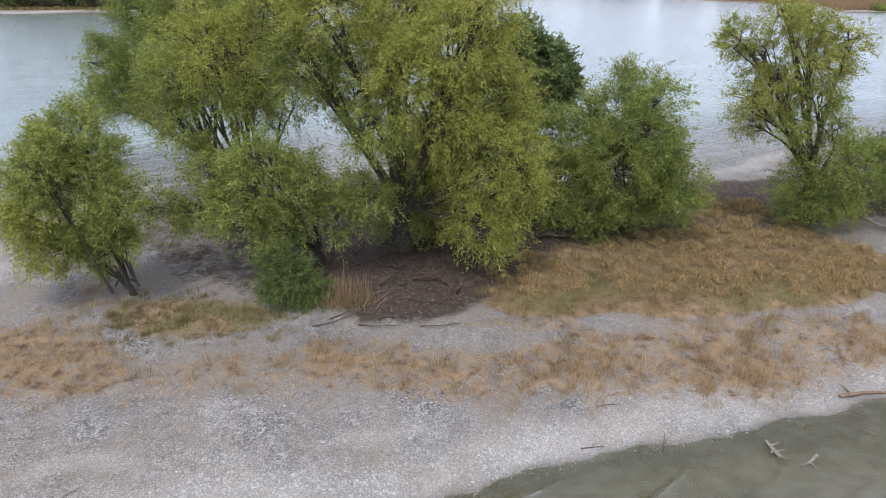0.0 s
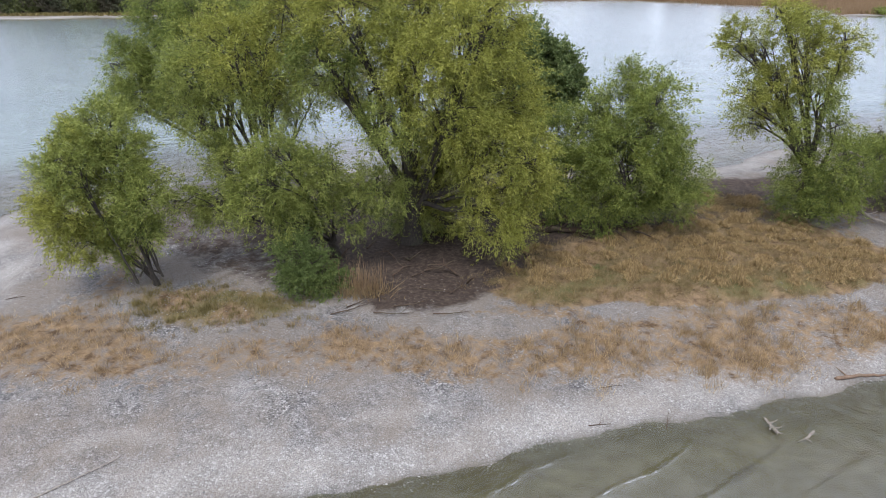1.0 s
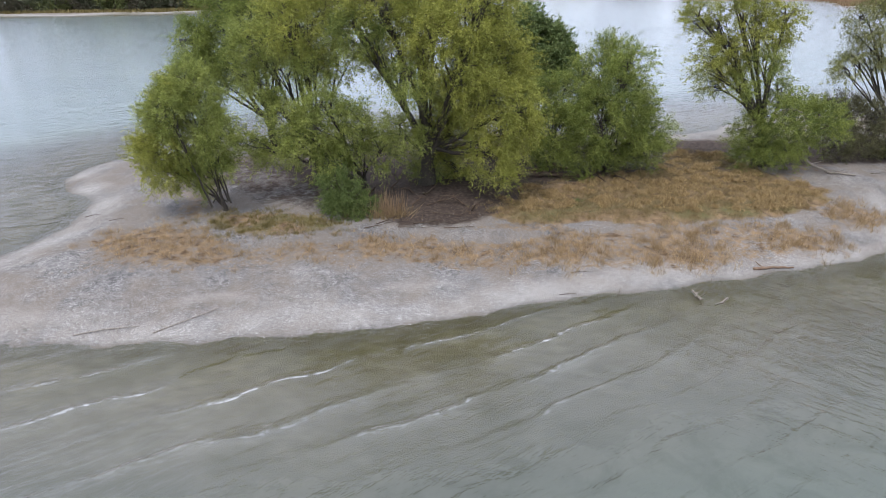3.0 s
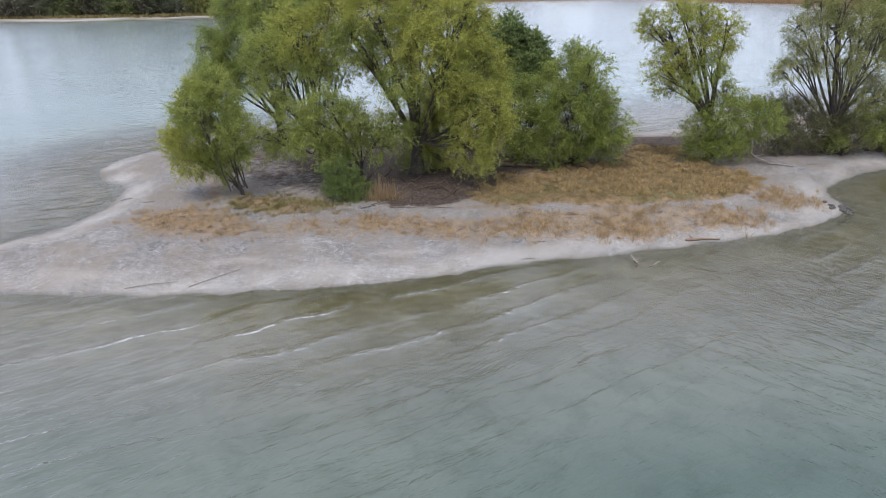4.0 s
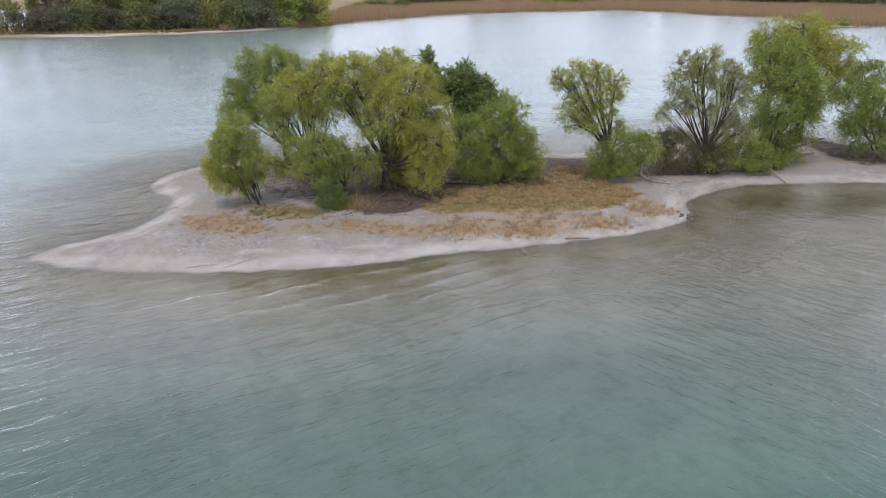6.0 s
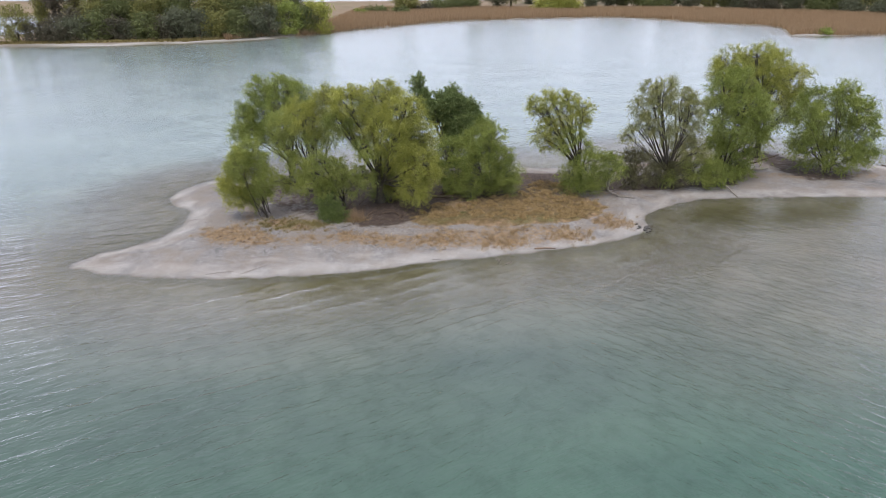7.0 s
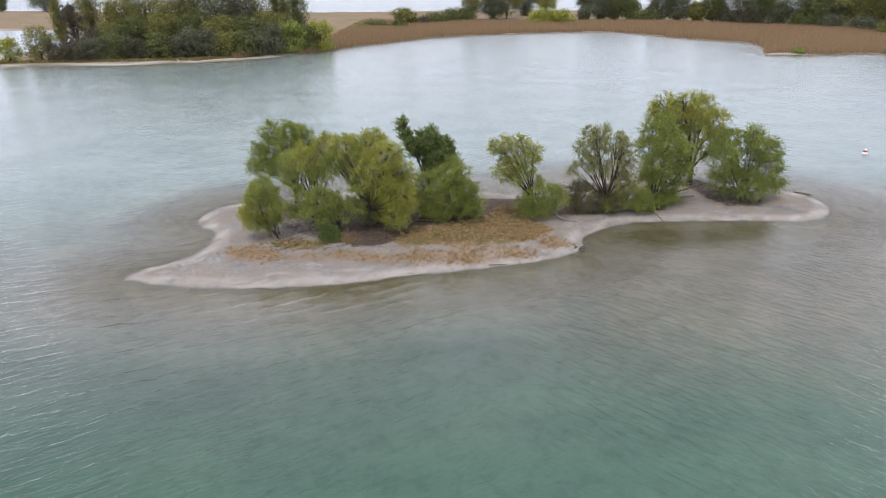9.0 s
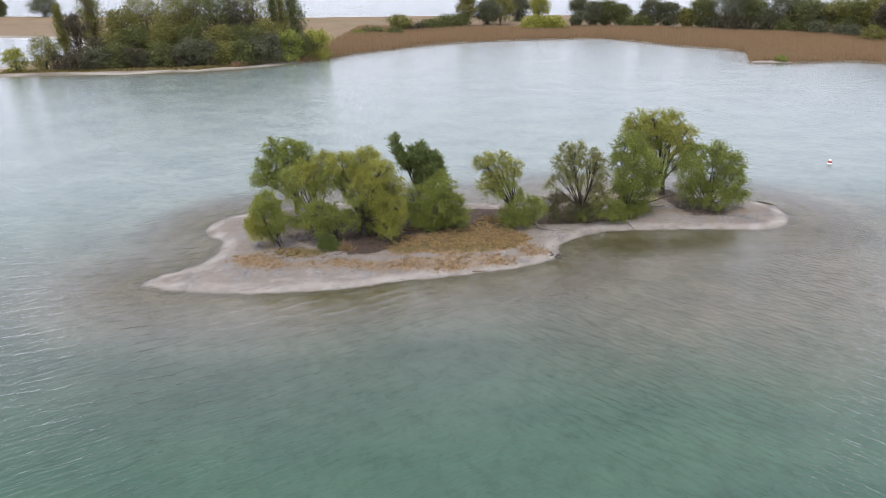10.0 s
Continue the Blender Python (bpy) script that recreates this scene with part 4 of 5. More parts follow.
def pebbles(name, label, xy, low, high, seed):
    q = np.random.default_rng(seed)
    n = len(xy)
    z = height(xy[:, 0], xy[:, 1])
    s = low + (high - low) * q.random(n) ** 3
    base = np.array([(1, 0, 0), (0.3, 0.95, 0), (-0.8, 0.6, 0), (-0.8, -0.6, 0), (0.3, -0.95, 0), (0.1, 0, 0.7)])
    a = q.uniform(0, 6.283, n)
    ca, sa = np.cos(a)[:, None], np.sin(a)[:, None]
    k = base[None] * (1 + q.normal(0, 0.16, (n, 6, 3))) * s[:, None, None]
    k = np.stack([k[..., 0] * ca - k[..., 1] * sa, k[..., 0] * sa + k[..., 1] * ca, k[..., 2]], -1) + np.column_stack([xy, z - 0.005])[:, None]
    tri = np.array([(0, 1, 5), (1, 2, 5), (2, 3, 5), (3, 4, 5), (4, 0, 5)])
    f = (np.arange(n)[:, None, None] * 6 + tri[None]).reshape(-1, 3)
    tagged(new(name, mesh_of(name, k.reshape(-1, 3), f, PEBBLE)), label, "pebbles", kind="stuff")


q = r.uniform((-29, 10.5), (27, 26), (90000, 2))
d = inside(ISLE, q[:, 0], q[:, 1])
soft = np.zeros(len(q))
for p in DRY:
    soft = np.maximum(soft, smooth(inside(p, q[:, 0], q[:, 1]), -0.3, 0.5))
soft = np.maximum(soft, smooth(inside(SLOPE, q[:, 0], q[:, 1]), -0.3, 0.3) * 1.0)
soft = np.maximum(soft, smooth(inside(SOIL, q[:, 0], q[:, 1]), -0.3, 0.3) * 0.85)
q = q[(d > -0.5) & (r.random(len(q)) > soft * 0.95)]
pebbles("gravel_stones", "grey and whitish stones lying loose on the beach", q[:26000], 0.012, 0.042, 60)
q = r.uniform((-30, 9), (70, 42), (70000, 2))
d = inside(ISLE, q[:, 0], q[:, 1])
q = q[(np.abs(d - 0.15) < 0.45 + 0.4 * r.random(len(q))) & (q[:, 1] < 38)]
pebbles("shore_stones", "pale stones along the water's edge", q[:9000], 0.016, 0.06, 61)


def stalks(name, label, xy, tall, wide, lean, mat):
    v, f = blades(r, xy, tall, wide, lean, 0.05)
    return tagged(new(name, mesh_of(name, v, f, mat)), label, "reeds", kind="stuff")


stalks("reed_clump", "dry upright reed stalks with brown plumes", r.normal((-4.1, 24.0), (0.50, 0.32), (260, 2)), 1.6, 0.014, 0.12, REED)
stalks("reed_clump", "broken brown reed litter round the stalks", r.normal((-4.2, 23.7), (0.75, 0.35), (220, 2)), 0.7, 0.018, 0.9, HASSOCK)


# ---------- driftwood, logs, sticks ----------
def wood(name, label, pts, r0, r1, mat, stubs=(), seed=0, category="driftwood", sides=8):
    """A branch along points (x, y, height over the ground), with side stubs (share along, dx, dy, dz, radius)."""
    q = np.random.default_rng(seed + 700)
    x0, y0 = pts[0][:2]
    z0 = max(ground_at(x0, y0), -0.05)
    root = thing(name, label, category, x0, y0, z0)
    p = np.array([(x - x0, y - y0, max(ground_at(x, y), -0.1) - z0 + h) for x, y, h in pts])
    s = np.linspace(0, len(p) - 1, 14)
    i = np.minimum(s.astype(int), len(p) - 2)
    w = (s - i)[:, None]
    line = p[i] * (1 - w) + p[i + 1] * w + q.normal(0, r0 * 0.15, (14, 3))
    rad = np.linspace(r0, r1, 14) * q.uniform(0.85, 1.15, 14)
    line, rad = np.concatenate([line[:1], line, line[-1:]]), np.concatenate([[0.01], rad, [0.005]])
    v, f = tubes(line[None], rad[None], sides)
    part("stem", mesh_of("stem", v, f, mat, True), root)
    for at, dx, dy, dz, rr in stubs:
        a = line[1 + int(at * 13)]
        c = a + np.array([dx, dy, dz])
        v, f = tubes(bend(a[None], (0.5 * (a + c) + q.normal(0, 0.06, 3))[None], c[None], 6), np.linspace(rr, rr * 0.25, 6)[None], 5)
        part("stub", mesh_of("stub", v, f, mat, True), root)
    return root


wood("driftwood_log", "weathered brown log lying on the beach", [(14.1, 18.35, 0.05), (15.2, 18.6, 0.07), (16.2, 18.7, 0.05)], 0.075, 0.04, BROWNWOOD, [(0.3, -0.2, 0.5, 0.1, 0.04)], 1)
wood("driftwood_branch", "pale forked driftwood standing in shallow water", [(10.35, 15.95, 0.26), (10.45, 15.75, 0.18), (10.6, 15.45, 0.07)], 0.03, 0.07, DEADWOOD, [(0.5, 0.3, 0.05, 0.12, 0.04), (0.7, 0.3, -0.1, 0.14, 0.045), (0.75, -0.2, -0.3, 0.1, 0.045), (0.9, 0.15, -0.3, 0.06, 0.04), (0.95, -0.1, -0.25, 0.02, 0.04)], 2)
wood("driftwood_branch", "small pale driftwood stub in shallow water", [(11.1, 15.1, 0.0), (11.45, 15.2, 0.08), (11.75, 15.4, 0.2)], 0.03, 0.05, DEADWOOD, [(0.4, 0.1, -0.25, 0.05, 0.03)], 3)
wood("fallen_branch", "long thin grey branch lying on the gravel beach", [(-12.3, 11.9, 0.05), (-11.3, 12.7, 0.06), (-10.2, 13.65, 0.05)], 0.024, 0.012, DEADWOOD, [(0.3, -0.4, 0.1, 0.02, 0.015), (0.6, -0.3, 0.3, 0.02, 0.012)], 4)
wood("fallen_branch", "twisted grey branch lying near the water", [(-15.4, 11.65, 0.04), (-14.3, 12.0, 0.06), (-13.0, 12.3, 0.04)], 0.022, 0.012, DEADWOOD, [(0.5, 0.35, -0.25, 0.03, 0.015), (0.7, 0.4, 0.3, 0.05, 0.014), (0.75, 0.2, -0.4, 0.03, 0.012)], 5)
wood("dead_tree", "bleached dead trunk leaning out of the willow", [(25.2, 35.4, 2.2), (24.2, 34.6, 1.3), (24.0, 33.8, 0.45), (25.2, 33.0, 0.12), (26.8, 32.6, 0.06)], 0.17, 0.05, DEADWOOD,
     [(0.6, 0.9, 0.3, 0.1, 0.05), (0.75, 0.8, -0.5, 0.08, 0.04), (0.85, 0.9, 0.3, 0.05, 0.03)], 6)
wood("broken_limb", "bleached broken limb jutting from the leaning willow", [(20.9, 33.2, 3.6), (21.6, 32.9, 4.3), (22.4, 32.7, 4.1)], 0.14, 0.05, DEADWOOD, [(0.5, 0.3, -0.2, -0.3, 0.05)], 7)
wood("fallen_log", "thick rotten log beneath the willow bushes", [(3.6, 31.4, 0.16), (5.6, 31.2, 0.2), (8.0, 31.0, 0.16)], 0.2, 0.12, ROOTWOOD, [(0.4, 0.3, -0.6, 0.5, 0.07), (0.6, 0.5, -0.4, 0.6, 0.06)], 8)
wood("fallen_log", "crooked rotten log with dark limbs", [(4.4, 31.9, 0.2), (6.2, 32.2, 0.65), (7.6, 31.6, 0.3)], 0.16, 0.07, ROOTWOOD, [(0.5, -0.5, -0.3, 0.5, 0.05), (0.8, 0.6, -0.5, 0.3, 0.05)], 9)
wood("fallen_log", "pile of grey driftwood trunks on the spit", [(42.3, 42.2, 0.2), (44.5, 43.2, 0.3), (46.6, 43.6, 0.25)], 0.22, 0.12, DEADWOOD, [(0.7, 0.5, 0.3, 1.0, 0.09), (0.5, -0.4, -0.5, 0.4, 0.07), (0.9, 0.9, 0.4, 0.5, 0.06)], 10)
wood("fallen_log", "grey root log propped on other driftwood", [(42.0, 43.6, 0.25), (45.4, 44.8, 0.75), (49.0, 46.6, 1.3)], 0.18, 0.08, ROOTWOOD, [(0.5, 0.3, -0.8, 0.3, 0.06), (0.8, 0.8, -0.2, 0.3, 0.05)], 11)
wood("fallen_branch", "straight pale pole leaning down the beach", [(38.6, 37.4, 0.55), (39.0, 35.8, 0.25), (39.4, 34.4, 0.08)], 0.09, 0.06, DEADWOOD, (), 12)
wood("fallen_branch", "dark driftwood branch at the spit's end", [(64.0, 48.2, 0.08), (65.0, 47.8, 0.12), (66.2, 47.0, 0.08)], 0.09, 0.05, ROOTWOOD, [(0.5, 0.2, 0.4, 0.15, 0.03)], 13)
for i, (x, y, a) in enumerate([(-2.6, 22.6, 0.1), (-0.9, 22.0, -0.1), (-4.6, 22.4, 0.6), (-3.4, 22.0, -0.3), (-1.6, 24.4, -0.4), (-0.2, 24.0, 0.9), (-5.2, 21.9, 0.2), (-2.0, 25.4, 0.7)]):
    wood("fallen_branch", "crooked dead branch on the dark soil", [(x, y, 0.05), (x + 0.8 * math.cos(a), y + 0.8 * math.sin(a), 0.12), (x + 1.7 * math.cos(a + 0.3), y + 1.7 * math.sin(a + 0.3), 0.05)], 0.028, 0.011, ROOTWOOD,
         [(0.4, 0.3, -0.4, 0.15, 0.02), (0.7, 0.4, 0.3, 0.12, 0.015)], 20 + i, sides=5)
for i, (x, y, a) in enumerate([(-22, 24.5, 0.35), (-20, 23.5, 0.3), (5.2, 17.4, 0.2), (4.4, 15.6, 0.2), (7.0, 15.6, 1.2), (25.9, 33.4, -0.1), (28.2, 33.2, 0.2), (-25.5, 20.0, 0.4)]):
    wood("stick", "thin dark stick washed up on the shore", [(x, y, 0.03), (x + 0.4 * math.cos(a), y + 0.4 * math.sin(a), 0.04), (x + 0.8 * math.cos(a), y + 0.8 * math.sin(a), 0.03)], 0.018, 0.009, ROOTWOOD,
         [(0.5, 0.2, 0.2, 0.05, 0.01)], 40 + i, sides=5)


def mound(name, label, x, y, radius, tall, seed):
    """A heap of dry stalks."""
    q = np.random.default_rng(seed)
    n = 420
    a, d = q.uniform(0, 6.283, n), radius * np.sqrt(q.random(n))
    foot = np.stack([d * np.cos(a), d * np.sin(a), tall * (1 - (d / radius) ** 2) * q.uniform(0.4, 1.0, n)], 1)
    way = unit(q.normal(size=(n, 3)) * np.array([1, 1, 0.35]))
    v, f = sprays(q, foot, way, 0.35, 0.014)
    ob = tagged(new(name, mesh_of(name, v, f, HASSOCK)), label, "nest")
    ob.location = (x, y, ground_at(x, y))


mound("nest_mound", "heap of brown dry stalks on trampled soil", 16.6, 35.9, 0.55, 0.4, 1)
mound("nest_mound", "heap of brown dry stalks on trampled soil", 17.8, 37.0, 0.6, 0.4, 2)
wood("fallen_log", "short reddish rotten log on the turf", [(18.4, 30.6, 0.06), (19.0, 30.7, 0.08), (19.8, 30.6, 0.06)], 0.09, 0.06, ROOTWOOD, (), 14)
for i in range(16):
    x, y, a = (6.0 + 4.5 * r.random(), 30.6 + 2.2 * r.random(), r.uniform(0, 6.28)) if i < 7 else (-8.0 + 9.0 * r.random(), 25.0 + 4.5 * r.random(), r.uniform(0, 6.28))
    l = r.uniform(0.8, 1.6)
    wood("fallen_branch", "dark crooked branch in the tangle under the willows", [(x, y, 0.05), (x + 0.5 * l * math.cos(a), y + 0.5 * l * math.sin(a), r.uniform(0.1, 0.6)), (x + l * math.cos(a + 0.4), y + l * math.sin(a + 0.4), r.uniform(0.05, 0.9))], 0.06, 0.02, ROOTWOOD,
         [(0.5, r.uniform(-0.5, 0.5), r.uniform(-0.5, 0.5), 0.35, 0.025), (0.75, r.uniform(-0.4, 0.4), r.uniform(-0.4, 0.4), 0.25, 0.02)], 60 + i, sides=5)
tuft = np.random.default_rng(77)
v, f = blades(tuft, np.array([7.1, 26.8]) + tuft.normal(0, 0.12, (90, 2)), 0.25, 0.02, 0.5)
tagged(new("green_plant", mesh_of("green_plant", v, f, LEAF_DARK)), "small fresh green plant in the brown turf", "plant")


def lump(seed, size):
    """An angular boulder from a squashed, roughened ball."""
    bm = bmesh.new()
    bmesh.ops.create_icosphere(bm, subdivisions=2, radius=1)
    q = np.random.default_rng(seed)
    for v in bm.verts:
        v.co *= size * (1 + 0.25 * noise.noise(v.co * 1.4 + Vector((seed, 0, 0))))
        v.co.z *= 0.6
    me = bpy.data.meshes.new("rock")
    bm.to_mesh(me)
    bm.free()
    me.materials.append(WET_ROCK)
    return me


for i in range(16):
    x, y = 25.2 + 1.5 * r.random(), 23.2 + 2.0 * r.random()
    ob = tagged(new("rock", lump(i, 0.12 + 0.12 * r.random())), "dark wet rock at the point of the shore", "rock", "rocks at the point")
    ob.location, ob.rotation_euler = (x, y, max(ground_at(x, y), -0.05) + 0.02), (0, 0, r.uniform(0, 6))

# buoy
buoy = thing("buoy", "red and white floating buoy on the lake", "buoy", 88.9, 73.0, 0)
s = np.linspace(0, 1, 8)
for nm, lo, hi, rad, mat in (("float", -0.2, 0.28, (0.36, 0.46, 0.5, 0.5, 0.5, 0.46, 0.38, 0.24), paint_material("white_hull_paint", (0.75, 0.75, 0.72))),
                             ("band", 0.28, 0.66, (0.24, 0.40, 0.40, 0.40, 0.40, 0.38, 0.3, 0.05), paint_material("red_band_paint", (0.30, 0.045, 0.035))),
                             ("top", 0.66, 0.95, (0.3, 0.3, 0.28, 0.26, 0.24, 0.2, 0.15, 0.02), paint_material("white_top_paint", (0.70, 0.69, 0.66)))):
    v, f = tubes(np.column_stack([0 * s, 0 * s, lo + (hi - lo) * s])[None], np.array(rad)[None], 14)
    part(nm, mesh_of(nm, v, f, mat, True), buoy)


# ---------- far bank ----------
def far_tree(name, label, x, y, tall, wide, leaf, seed, shape, full):
    """A tree of the far bank: limbs that part from a short trunk, and a crown of many small tufts."""
    q = np.random.default_rng(seed + 3000)
    root = thing(name, label, "shrub" if shape == "shrub" else "tree", x, y, ground_at(x, y))
    slim = shape == "slim"
    k = {"slim": 5, "broad": 11, "shrub": 6}[shape]
    a = np.arange(k) * 2.4 + q.uniform(0, 0.8, k)
    if slim:
        zz, reach = tall * np.linspace(0.35, 0.93, k), wide * 0.14 * np.ones(k)
    else:
        zz = tall * q.uniform(0.45, 0.90, k)
        reach = wide * 0.36 * np.sqrt(np.clip(1 - ((zz / tall - 0.5) / 0.5) ** 2, 0.1, 1)) * q.uniform(0.3, 1.0, k)
    c = np.stack([reach * np.cos(a), reach * np.sin(a), zz], 1)
    st = np.zeros((k, 3)) + np.array([0, 0, -0.3])
    kn = np.stack([0.3 * c[:, 0], 0.3 * c[:, 1], 0.6 * c[:, 2]], 1)
    limbs = bend(st, kn, c, 8)
    v, f = tubes(limbs, np.linspace(1, 0.2, 8)[None] * (tall * 0.012) * np.ones((k, 1)), 5)
    part("trunk", mesh_of("trunk", v, f, BARK, True), root)
    g = int({"slim": 150, "broad": 110, "shrub": 60}[shape] * (0.45 + 0.55 * full))
    th = q.uniform(0, 6.283, g)
    if slim:
        u = q.uniform(0.10, 0.98, g)
        rr = wide * 0.46 * np.clip(np.sin(np.pi * np.clip(u, 0, 1) ** 0.8), 0.08, 1) * np.sqrt(q.uniform(0.05, 1.0, g))
    else:
        u = np.clip(q.beta(2.0, 1.25, g), 0.06, 0.97) if shape == "broad" else q.uniform(0.05, 0.95, g)
        mid = 0.56 if shape == "broad" else 0.42
        rr = wide * 0.48 * np.sqrt(np.clip(1 - np.abs((u - mid) / (1.02 - mid)) ** 2.2, 0.04, 1)) * np.sqrt(q.uniform(0.15, 1.0, g)) * (1 + 0.16 * np.sin(2 * th + seed) + 0.12 * np.sin(5 * u * 3 + seed * 2))
    hub = np.stack([rr * np.cos(th), rr * np.sin(th), u * tall], 1)
    # branches from the limbs to the tufts
    lo = limbs[q.integers(0, k, g), q.integers(3, 8, g)]
    v, f = tubes(bend(lo, 0.5 * (lo + hub) + np.array([0, 0, 0.05 * tall]), hub, 4), np.linspace(1, 0.3, 4)[None] * (tall * 0.0035) * np.ones((g, 1)), 3)
    tagged(part("branch_mass", mesh_of("branch_mass", v, f, BARK, True), root), kind="stuff")
    n = int(min(7500, 30 * tall * wide) * (0.25 + 0.75 * full))
    pick = q.integers(0, g, n)
    cs = (0.10 if slim else 0.075) * wide + 0.15
    at = hub[pick] + q.normal(0, cs, (n, 3)) * np.array([1, 1, 1.3 if slim else 0.75])
    at[:, 2] = np.maximum(at[:, 2], 0.15)
    way = unit(q.normal(size=at.shape) + np.array([0, 0, 0.9 if slim else 0.1]))
    size = 0.62 if y < 320 else 0.8
    v, f = slivers(q, at, way, size * 1.25, size * 0.30)
    part("crown", mesh_of("crown", v, f, leaf), root)
    return root


FAR_WORDS = {FAR_OLIVE: "olive-green", FAR_GREEN: "dark green", FAR_GREY: "grey-green", FAR_BROWN: "brownish", LEAF_GREEN: "fresh green", LEAF_GOLD: "bright yellow-green"}


def promontory(share, back_by):
    """A point along the wooded tongue of land, back_by metres behind its beach."""
    line = np.array([(-168, 182), (-135, 187.6), (-94, 196.3), (-80, 207), (-66, 223)], float)
    s = share * 4
    i = min(int(s), 3)
    p = line[i] + (line[i + 1] - line[i]) * (s - i)
    d = unit(line[i + 1] - line[i])
    return p[0] - d[1] * back_by, p[1] + d[0] * back_by


# shape, x, y, height, width, leaf, how full the crown is
TONGUE = [
    ("slim", -175, 243, 22.3, 6.6, FAR_OLIVE, 1.00), ("slim", -171, 262, 29.0, 12.9, FAR_OLIVE, 1.00), ("slim", -140, 224, 19.6, 8.5, FAR_OLIVE, 0.80),
    ("broad", -166, 239, 18.2, 10.5, FAR_BROWN, 0.50), ("broad", -134, 224, 21.6, 12.4, FAR_OLIVE, 0.60), ("broad", -128, 228, 25.3, 20.1, FAR_OLIVE, 0.75),
    ("broad", -115, 229, 26.2, 19.6, FAR_OLIVE, 0.80), ("broad", -108, 233, 29.7, 17.8, FAR_OLIVE, 0.90), ("broad", -98, 233, 27.9, 18.9, FAR_GREEN, 0.90),
    ("broad", -90, 234, 23.8, 15.3, FAR_BROWN, 0.90), ("broad", -85, 242, 28.1, 15.7, FAR_OLIVE, 0.55), ("slim", -83, 269, 29.8, 7.4, FAR_GREEN, 0.90),
    ("slim", -71, 260, 28.5, 11.6, FAR_GREEN, 1.00), ("slim", -74, 251, 26.4, 5.4, FAR_OLIVE, 0.80), ("broad", -78, 234, 15.4, 16.3, FAR_OLIVE, 1.00),
    ("broad", -84, 228, 14.4, 15.0, FAR_GREEN, 1.00), ("broad", -93, 224, 13.8, 14.8, FAR_OLIVE, 1.00), ("broad", -107, 222, 13.9, 14.7, FAR_GREEN, 1.00),
    ("broad", -116, 219, 15.2, 14.6, FAR_OLIVE, 1.00), ("broad", -127, 217, 14.2, 14.6, FAR_GREEN, 1.00), ("broad", -136, 215, 11.7, 12.1, FAR_OLIVE, 0.90),
    ("broad", -141, 213, 10.1, 12.0, FAR_BROWN, 0.90)]
BEACH_SHRUBS = [
    ("shrub", -164, 191, 8.8, 8.0, LEAF_GOLD, 0.90), ("shrub", -155, 196, 12.9, 11.8, FAR_OLIVE, 0.55), ("shrub", -148, 197, 6.1, 11.3, FAR_BROWN, 0.90),
    ("shrub", -141, 198, 7.2, 12.7, FAR_BROWN, 1.00), ("shrub", -135, 200, 7.9, 11.4, FAR_GREY, 1.00), ("shrub", -129, 202, 9.5, 11.5, FAR_GREEN, 1.00),
    ("shrub", -123, 204, 8.0, 10.6, FAR_BROWN, 1.00), ("shrub", -119, 206, 6.5, 9.3, FAR_GREY, 1.00), ("shrub", -112, 206, 10.0, 11.2, FAR_GREEN, 1.00),
    ("shrub", -106, 208, 7.6, 9.4, FAR_BROWN, 1.00), ("shrub", -101, 209, 11.0, 10.8, FAR_GREY, 1.00), ("shrub", -94, 211, 10.4, 9.9, FAR_GREY, 1.00),
    ("shrub", -88, 213, 9.8, 10.5, FAR_OLIVE, 1.00), ("shrub", -82, 215, 10.0, 11.0, FAR_GREEN, 1.00), ("shrub", -77, 219, 10.6, 10.7, FAR_GREY, 1.00),
    ("shrub", -72, 223, 11.2, 10.8, FAR_GREY, 1.00), ("shrub", -65, 230, 12.4, 12.6, LEAF_GREEN, 1.00), ("shrub", -60, 234, 10.6, 10.2, FAR_GREEN, 1.00),
    ("shrub", -55, 237, 12.9, 11.8, LEAF_GOLD, 1.00)]
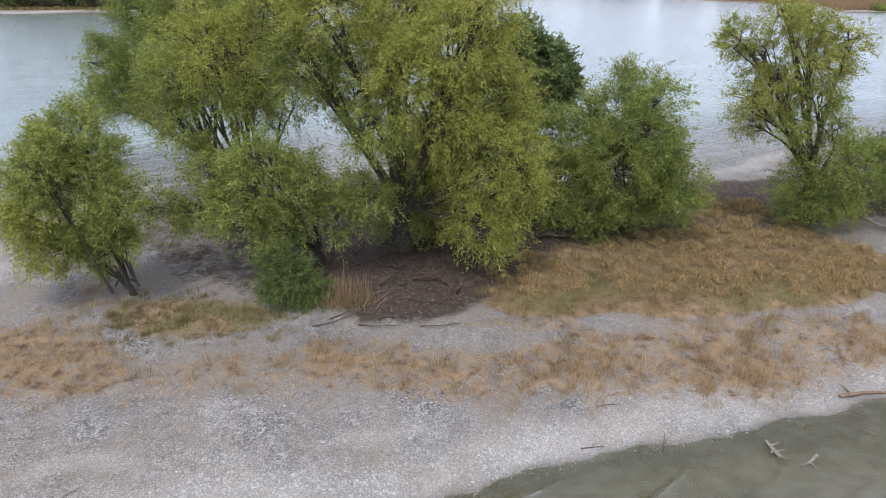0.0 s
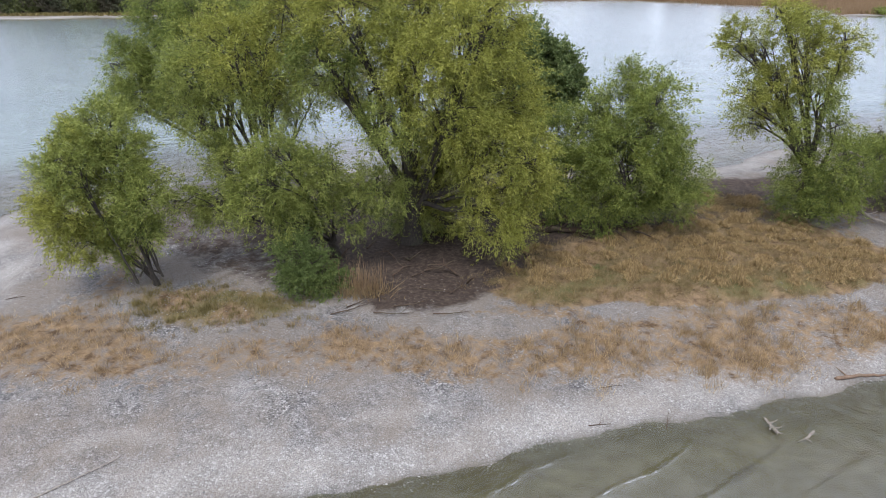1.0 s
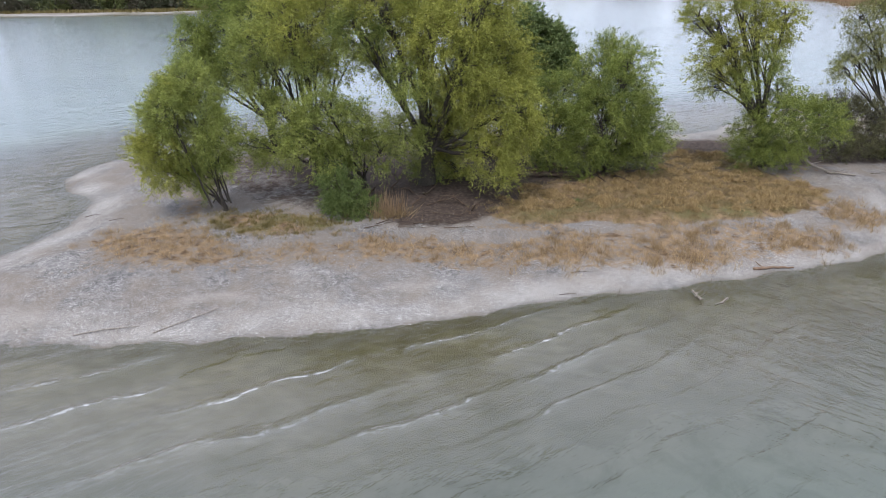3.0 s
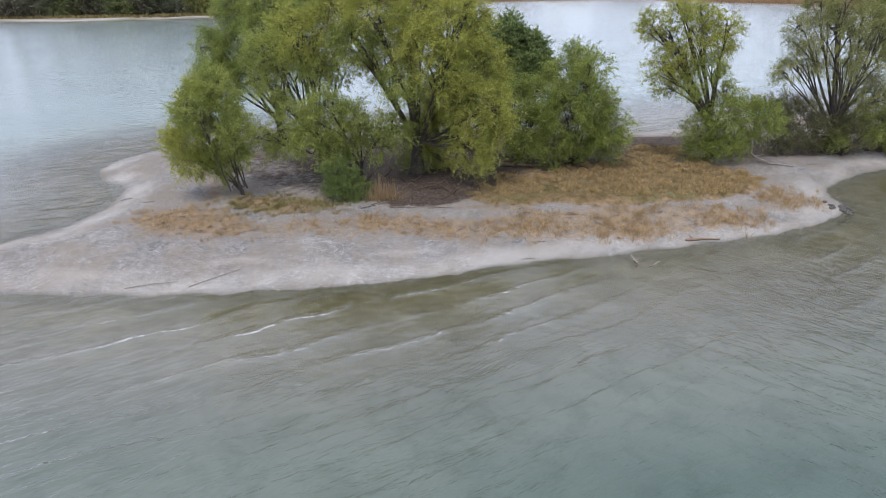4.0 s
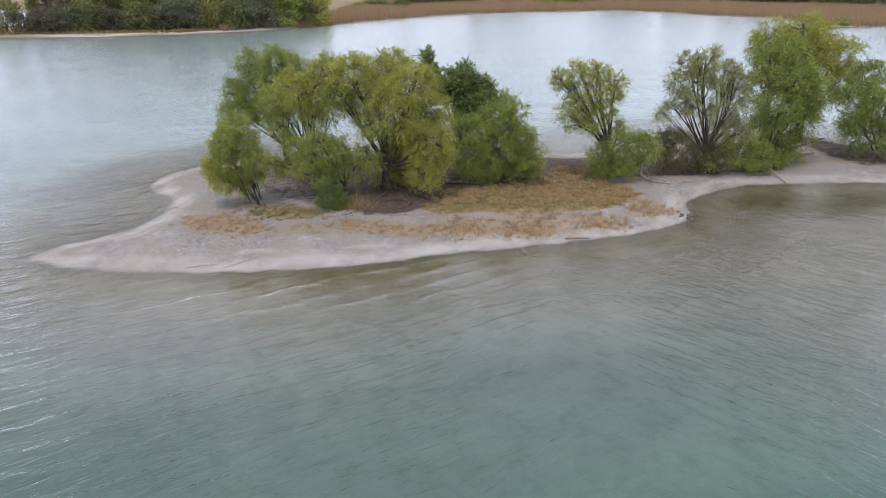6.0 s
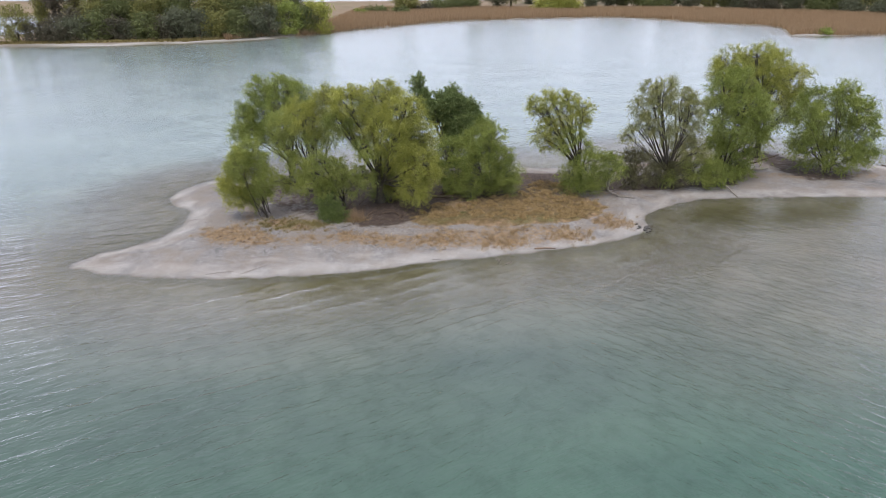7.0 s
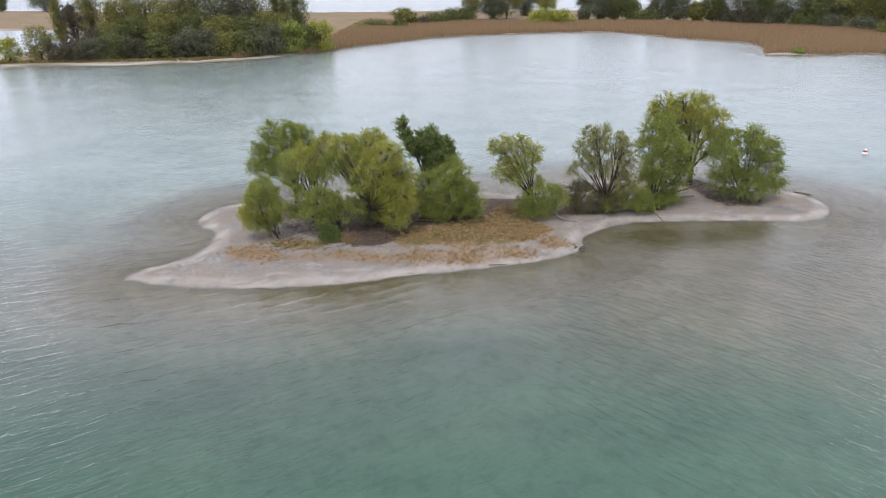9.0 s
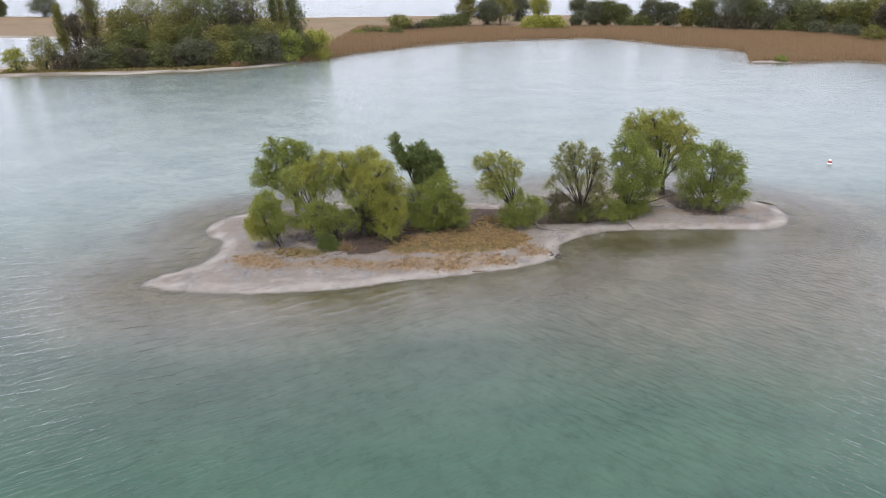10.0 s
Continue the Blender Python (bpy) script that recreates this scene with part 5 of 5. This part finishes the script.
MEADOW = [
    ("broad", -32, 372, 8.9, 15.4, FAR_OLIVE, 0.70), ("shrub", -47, 356, 3.3, 14.1, FAR_GREEN, 1.00), ("shrub", -55, 348, 2.6, 8.3, LEAF_GREEN, 1.00),
    ("shrub", -32, 349, 3.3, 10.4, FAR_GREEN, 1.00), ("shrub", -22, 380, 3.5, 18.6, FAR_BROWN, 1.00), ("shrub", -11, 389, 5.7, 19.0, FAR_GREEN, 1.00),
    ("shrub", -0, 399, 7.3, 17.0, FAR_GREEN, 1.00), ("broad", 12, 418, 19.4, 14.5, FAR_OLIVE, 0.85), ("shrub", 7, 408, 8.1, 13.4, FAR_GREEN, 1.00),
    ("broad", 26, 418, 16.5, 17.7, FAR_GREY, 1.00), ("broad", 36, 429, 19.0, 19.7, FAR_OLIVE, 1.00), ("broad", 51, 462, 17.1, 15.7, FAR_GREY, 0.85),
    ("broad", 69, 487, 16.1, 15.5, LEAF_GOLD, 0.80), ("shrub", 56, 387, 8.1, 17.3, LEAF_GOLD, 1.00), ("shrub", 68, 387, 8.1, 16.5, LEAF_GOLD, 1.00),
    ("broad", 98, 463, 16.2, 16.6, FAR_GREY, 0.90), ("shrub", 89, 420, 6.8, 9.6, FAR_GREY, 1.00), ("broad", 102, 420, 15.0, 17.6, FAR_GREY, 1.00),
    ("broad", 110, 420, 16.4, 16.0, FAR_GREEN, 0.90), ("broad", 120, 421, 13.5, 12.8, FAR_GREEN, 1.00), ("shrub", 128, 411, 7.4, 17.3, FAR_GREEN, 1.00),
    ("broad", 140, 416, 16.6, 16.7, FAR_GREY, 0.80), ("broad", 151, 412, 14.7, 18.1, FAR_GREY, 0.90), ("broad", 162, 407, 12.0, 13.2, FAR_OLIVE, 1.00),
    ("broad", 171, 403, 18.6, 16.9, FAR_GREEN, 1.00), ("shrub", 180, 399, 7.5, 15.2, FAR_GREY, 1.00), ("broad", 187, 395, 21.0, 26.4, FAR_GREY, 1.00),
    ("broad", 198, 391, 19.8, 20.9, FAR_GREEN, 1.00), ("shrub", 204, 382, 12.0, 16.1, FAR_GREY, 1.00), ("broad", 215, 383, 20.8, 25.7, FAR_GREY, 1.00),
    ("broad", 225, 375, 19.1, 21.6, FAR_GREEN, 1.00), ("broad", 234, 371, 16.0, 17.8, FAR_GREY, 1.00), ("broad", 241, 363, 20.2, 23.1, FAR_OLIVE, 0.90),
    ("broad", 247, 356, 18.6, 20.6, FAR_GREEN, 1.00), ("broad", 253, 349, 20.8, 20.3, FAR_OLIVE, 1.00), ("broad", 245, 323, 18.3, 15.8, FAR_BROWN, 1.00),
    ("broad", 258, 329, 21.0, 22.5, FAR_GREEN, 1.00), ("broad", 262, 311, 21.7, 24.5, FAR_OLIVE, 1.00), ("shrub", 187, 386, 7.7, 18.5, FAR_BROWN, 1.00),
    ("shrub", 216, 371, 7.4, 17.8, FAR_GREEN, 1.00), ("shrub", 225, 359, 6.9, 15.3, FAR_GREY, 1.00), ("shrub", 236, 342, 6.9, 16.6, FAR_GREY, 1.00),
    ("shrub", 236, 316, 8.3, 13.7, FAR_OLIVE, 1.00), ("shrub", 150, 235, 2.4, 5.5, LEAF_GREEN, 1.00), ("broad", -349, 504, 14.4, 21.3, FAR_GREY, 0.60),
    ("broad", -387, 503, 13.5, 10.6, FAR_GREEN, 1.00)]
for i, (shape, x, y, tall, wide, leaf, full) in enumerate(TONGUE + BEACH_SHRUBS + MEADOW):
    nm = {"slim": "poplar_tree", "broad": "bank_tree", "shrub": "bank_shrub"}[shape]
    word = {"slim": "tall slim poplar", "broad": "broad tree" if full > 0.7 else "sparse tree", "shrub": "low rounded shrub"}[shape]
    where = "in the wood on the far bank" if i < len(TONGUE) else "along the far beach" if i < len(TONGUE) + len(BEACH_SHRUBS) else "beyond the reed bed"
    far_tree(nm, f"{FAR_WORDS[leaf]} {word} {where}", x, y, tall, wide, leaf, 300 + i, shape, full)

# reed belt: a dense front, thinner behind
q2 = np.random.default_rng(91)
pt = q2.uniform((-62, 222), (330, 440), (620000, 2))
d = inside(FAR, pt[:, 0], pt[:, 1])
keep = (d > -1.0) & (d < 110) & (np.hypot((pt[:, 0] - 145) / 12, (pt[:, 1] - 229) / 6) > 1) & (q2.random(len(pt)) < np.where(d < 12, 1.0, 0.42)) & (pt[:, 1] < 402 - np.maximum(pt[:, 0] - 140, 0) * 0.55)
pt = pt[keep][:190000]
n = len(pt)
a = q2.uniform(0, 6.283, n)
zz = np.maximum(height(pt[:, 0], pt[:, 1]), -0.2) - 0.1
foot = np.column_stack([pt, zz])
side = np.stack([np.cos(a), np.sin(a), 0 * a], 1) * (0.085 * q2.uniform(0.6, 1.4, n))[:, None]
tall = (2.6 + 0.25 * waves(pt[:, 0], pt[:, 1], 12, 30.0, 12.0)) * q2.uniform(0.88, 1.1, n)
tip = foot + np.column_stack([q2.normal(0, 0.25, n), q2.normal(0, 0.25, n), tall])
v = np.stack([foot - side, foot + side, tip], 1).reshape(-1, 3)
tagged(new("reed_bed", mesh_of("reed_bed", v, np.arange(n * 3).reshape(n, 3), REED)), "wide bed of dry tan reeds along the far shore", "reed bed", kind="stuff")
pt = np.stack([np.array(promontory(s, b)) for s, b in zip(q2.uniform(0.72, 0.99, 2600), q2.uniform(3.0, 9.0, 2600))])
v, f = blades(q2, pt, 2.0, 0.2, 0.15)
tagged(new("reed_bed", mesh_of("reed_bed", v, f, REED)), "small bed of dry reeds below the wood", "reed bed", kind="stuff")
pt = np.stack([np.array(promontory(s, b)) for s, b in zip(q2.uniform(0.0, 0.85, 5000), q2.uniform(4.5, 10.0, 5000))])
v, f = blades(q2, pt, 0.8, 0.2, 0.5)
tagged(new("bank_grass", mesh_of("bank_grass", v, f, OLIVE_GRASS)), "low olive grass above the far beach", "grass", kind="stuff")
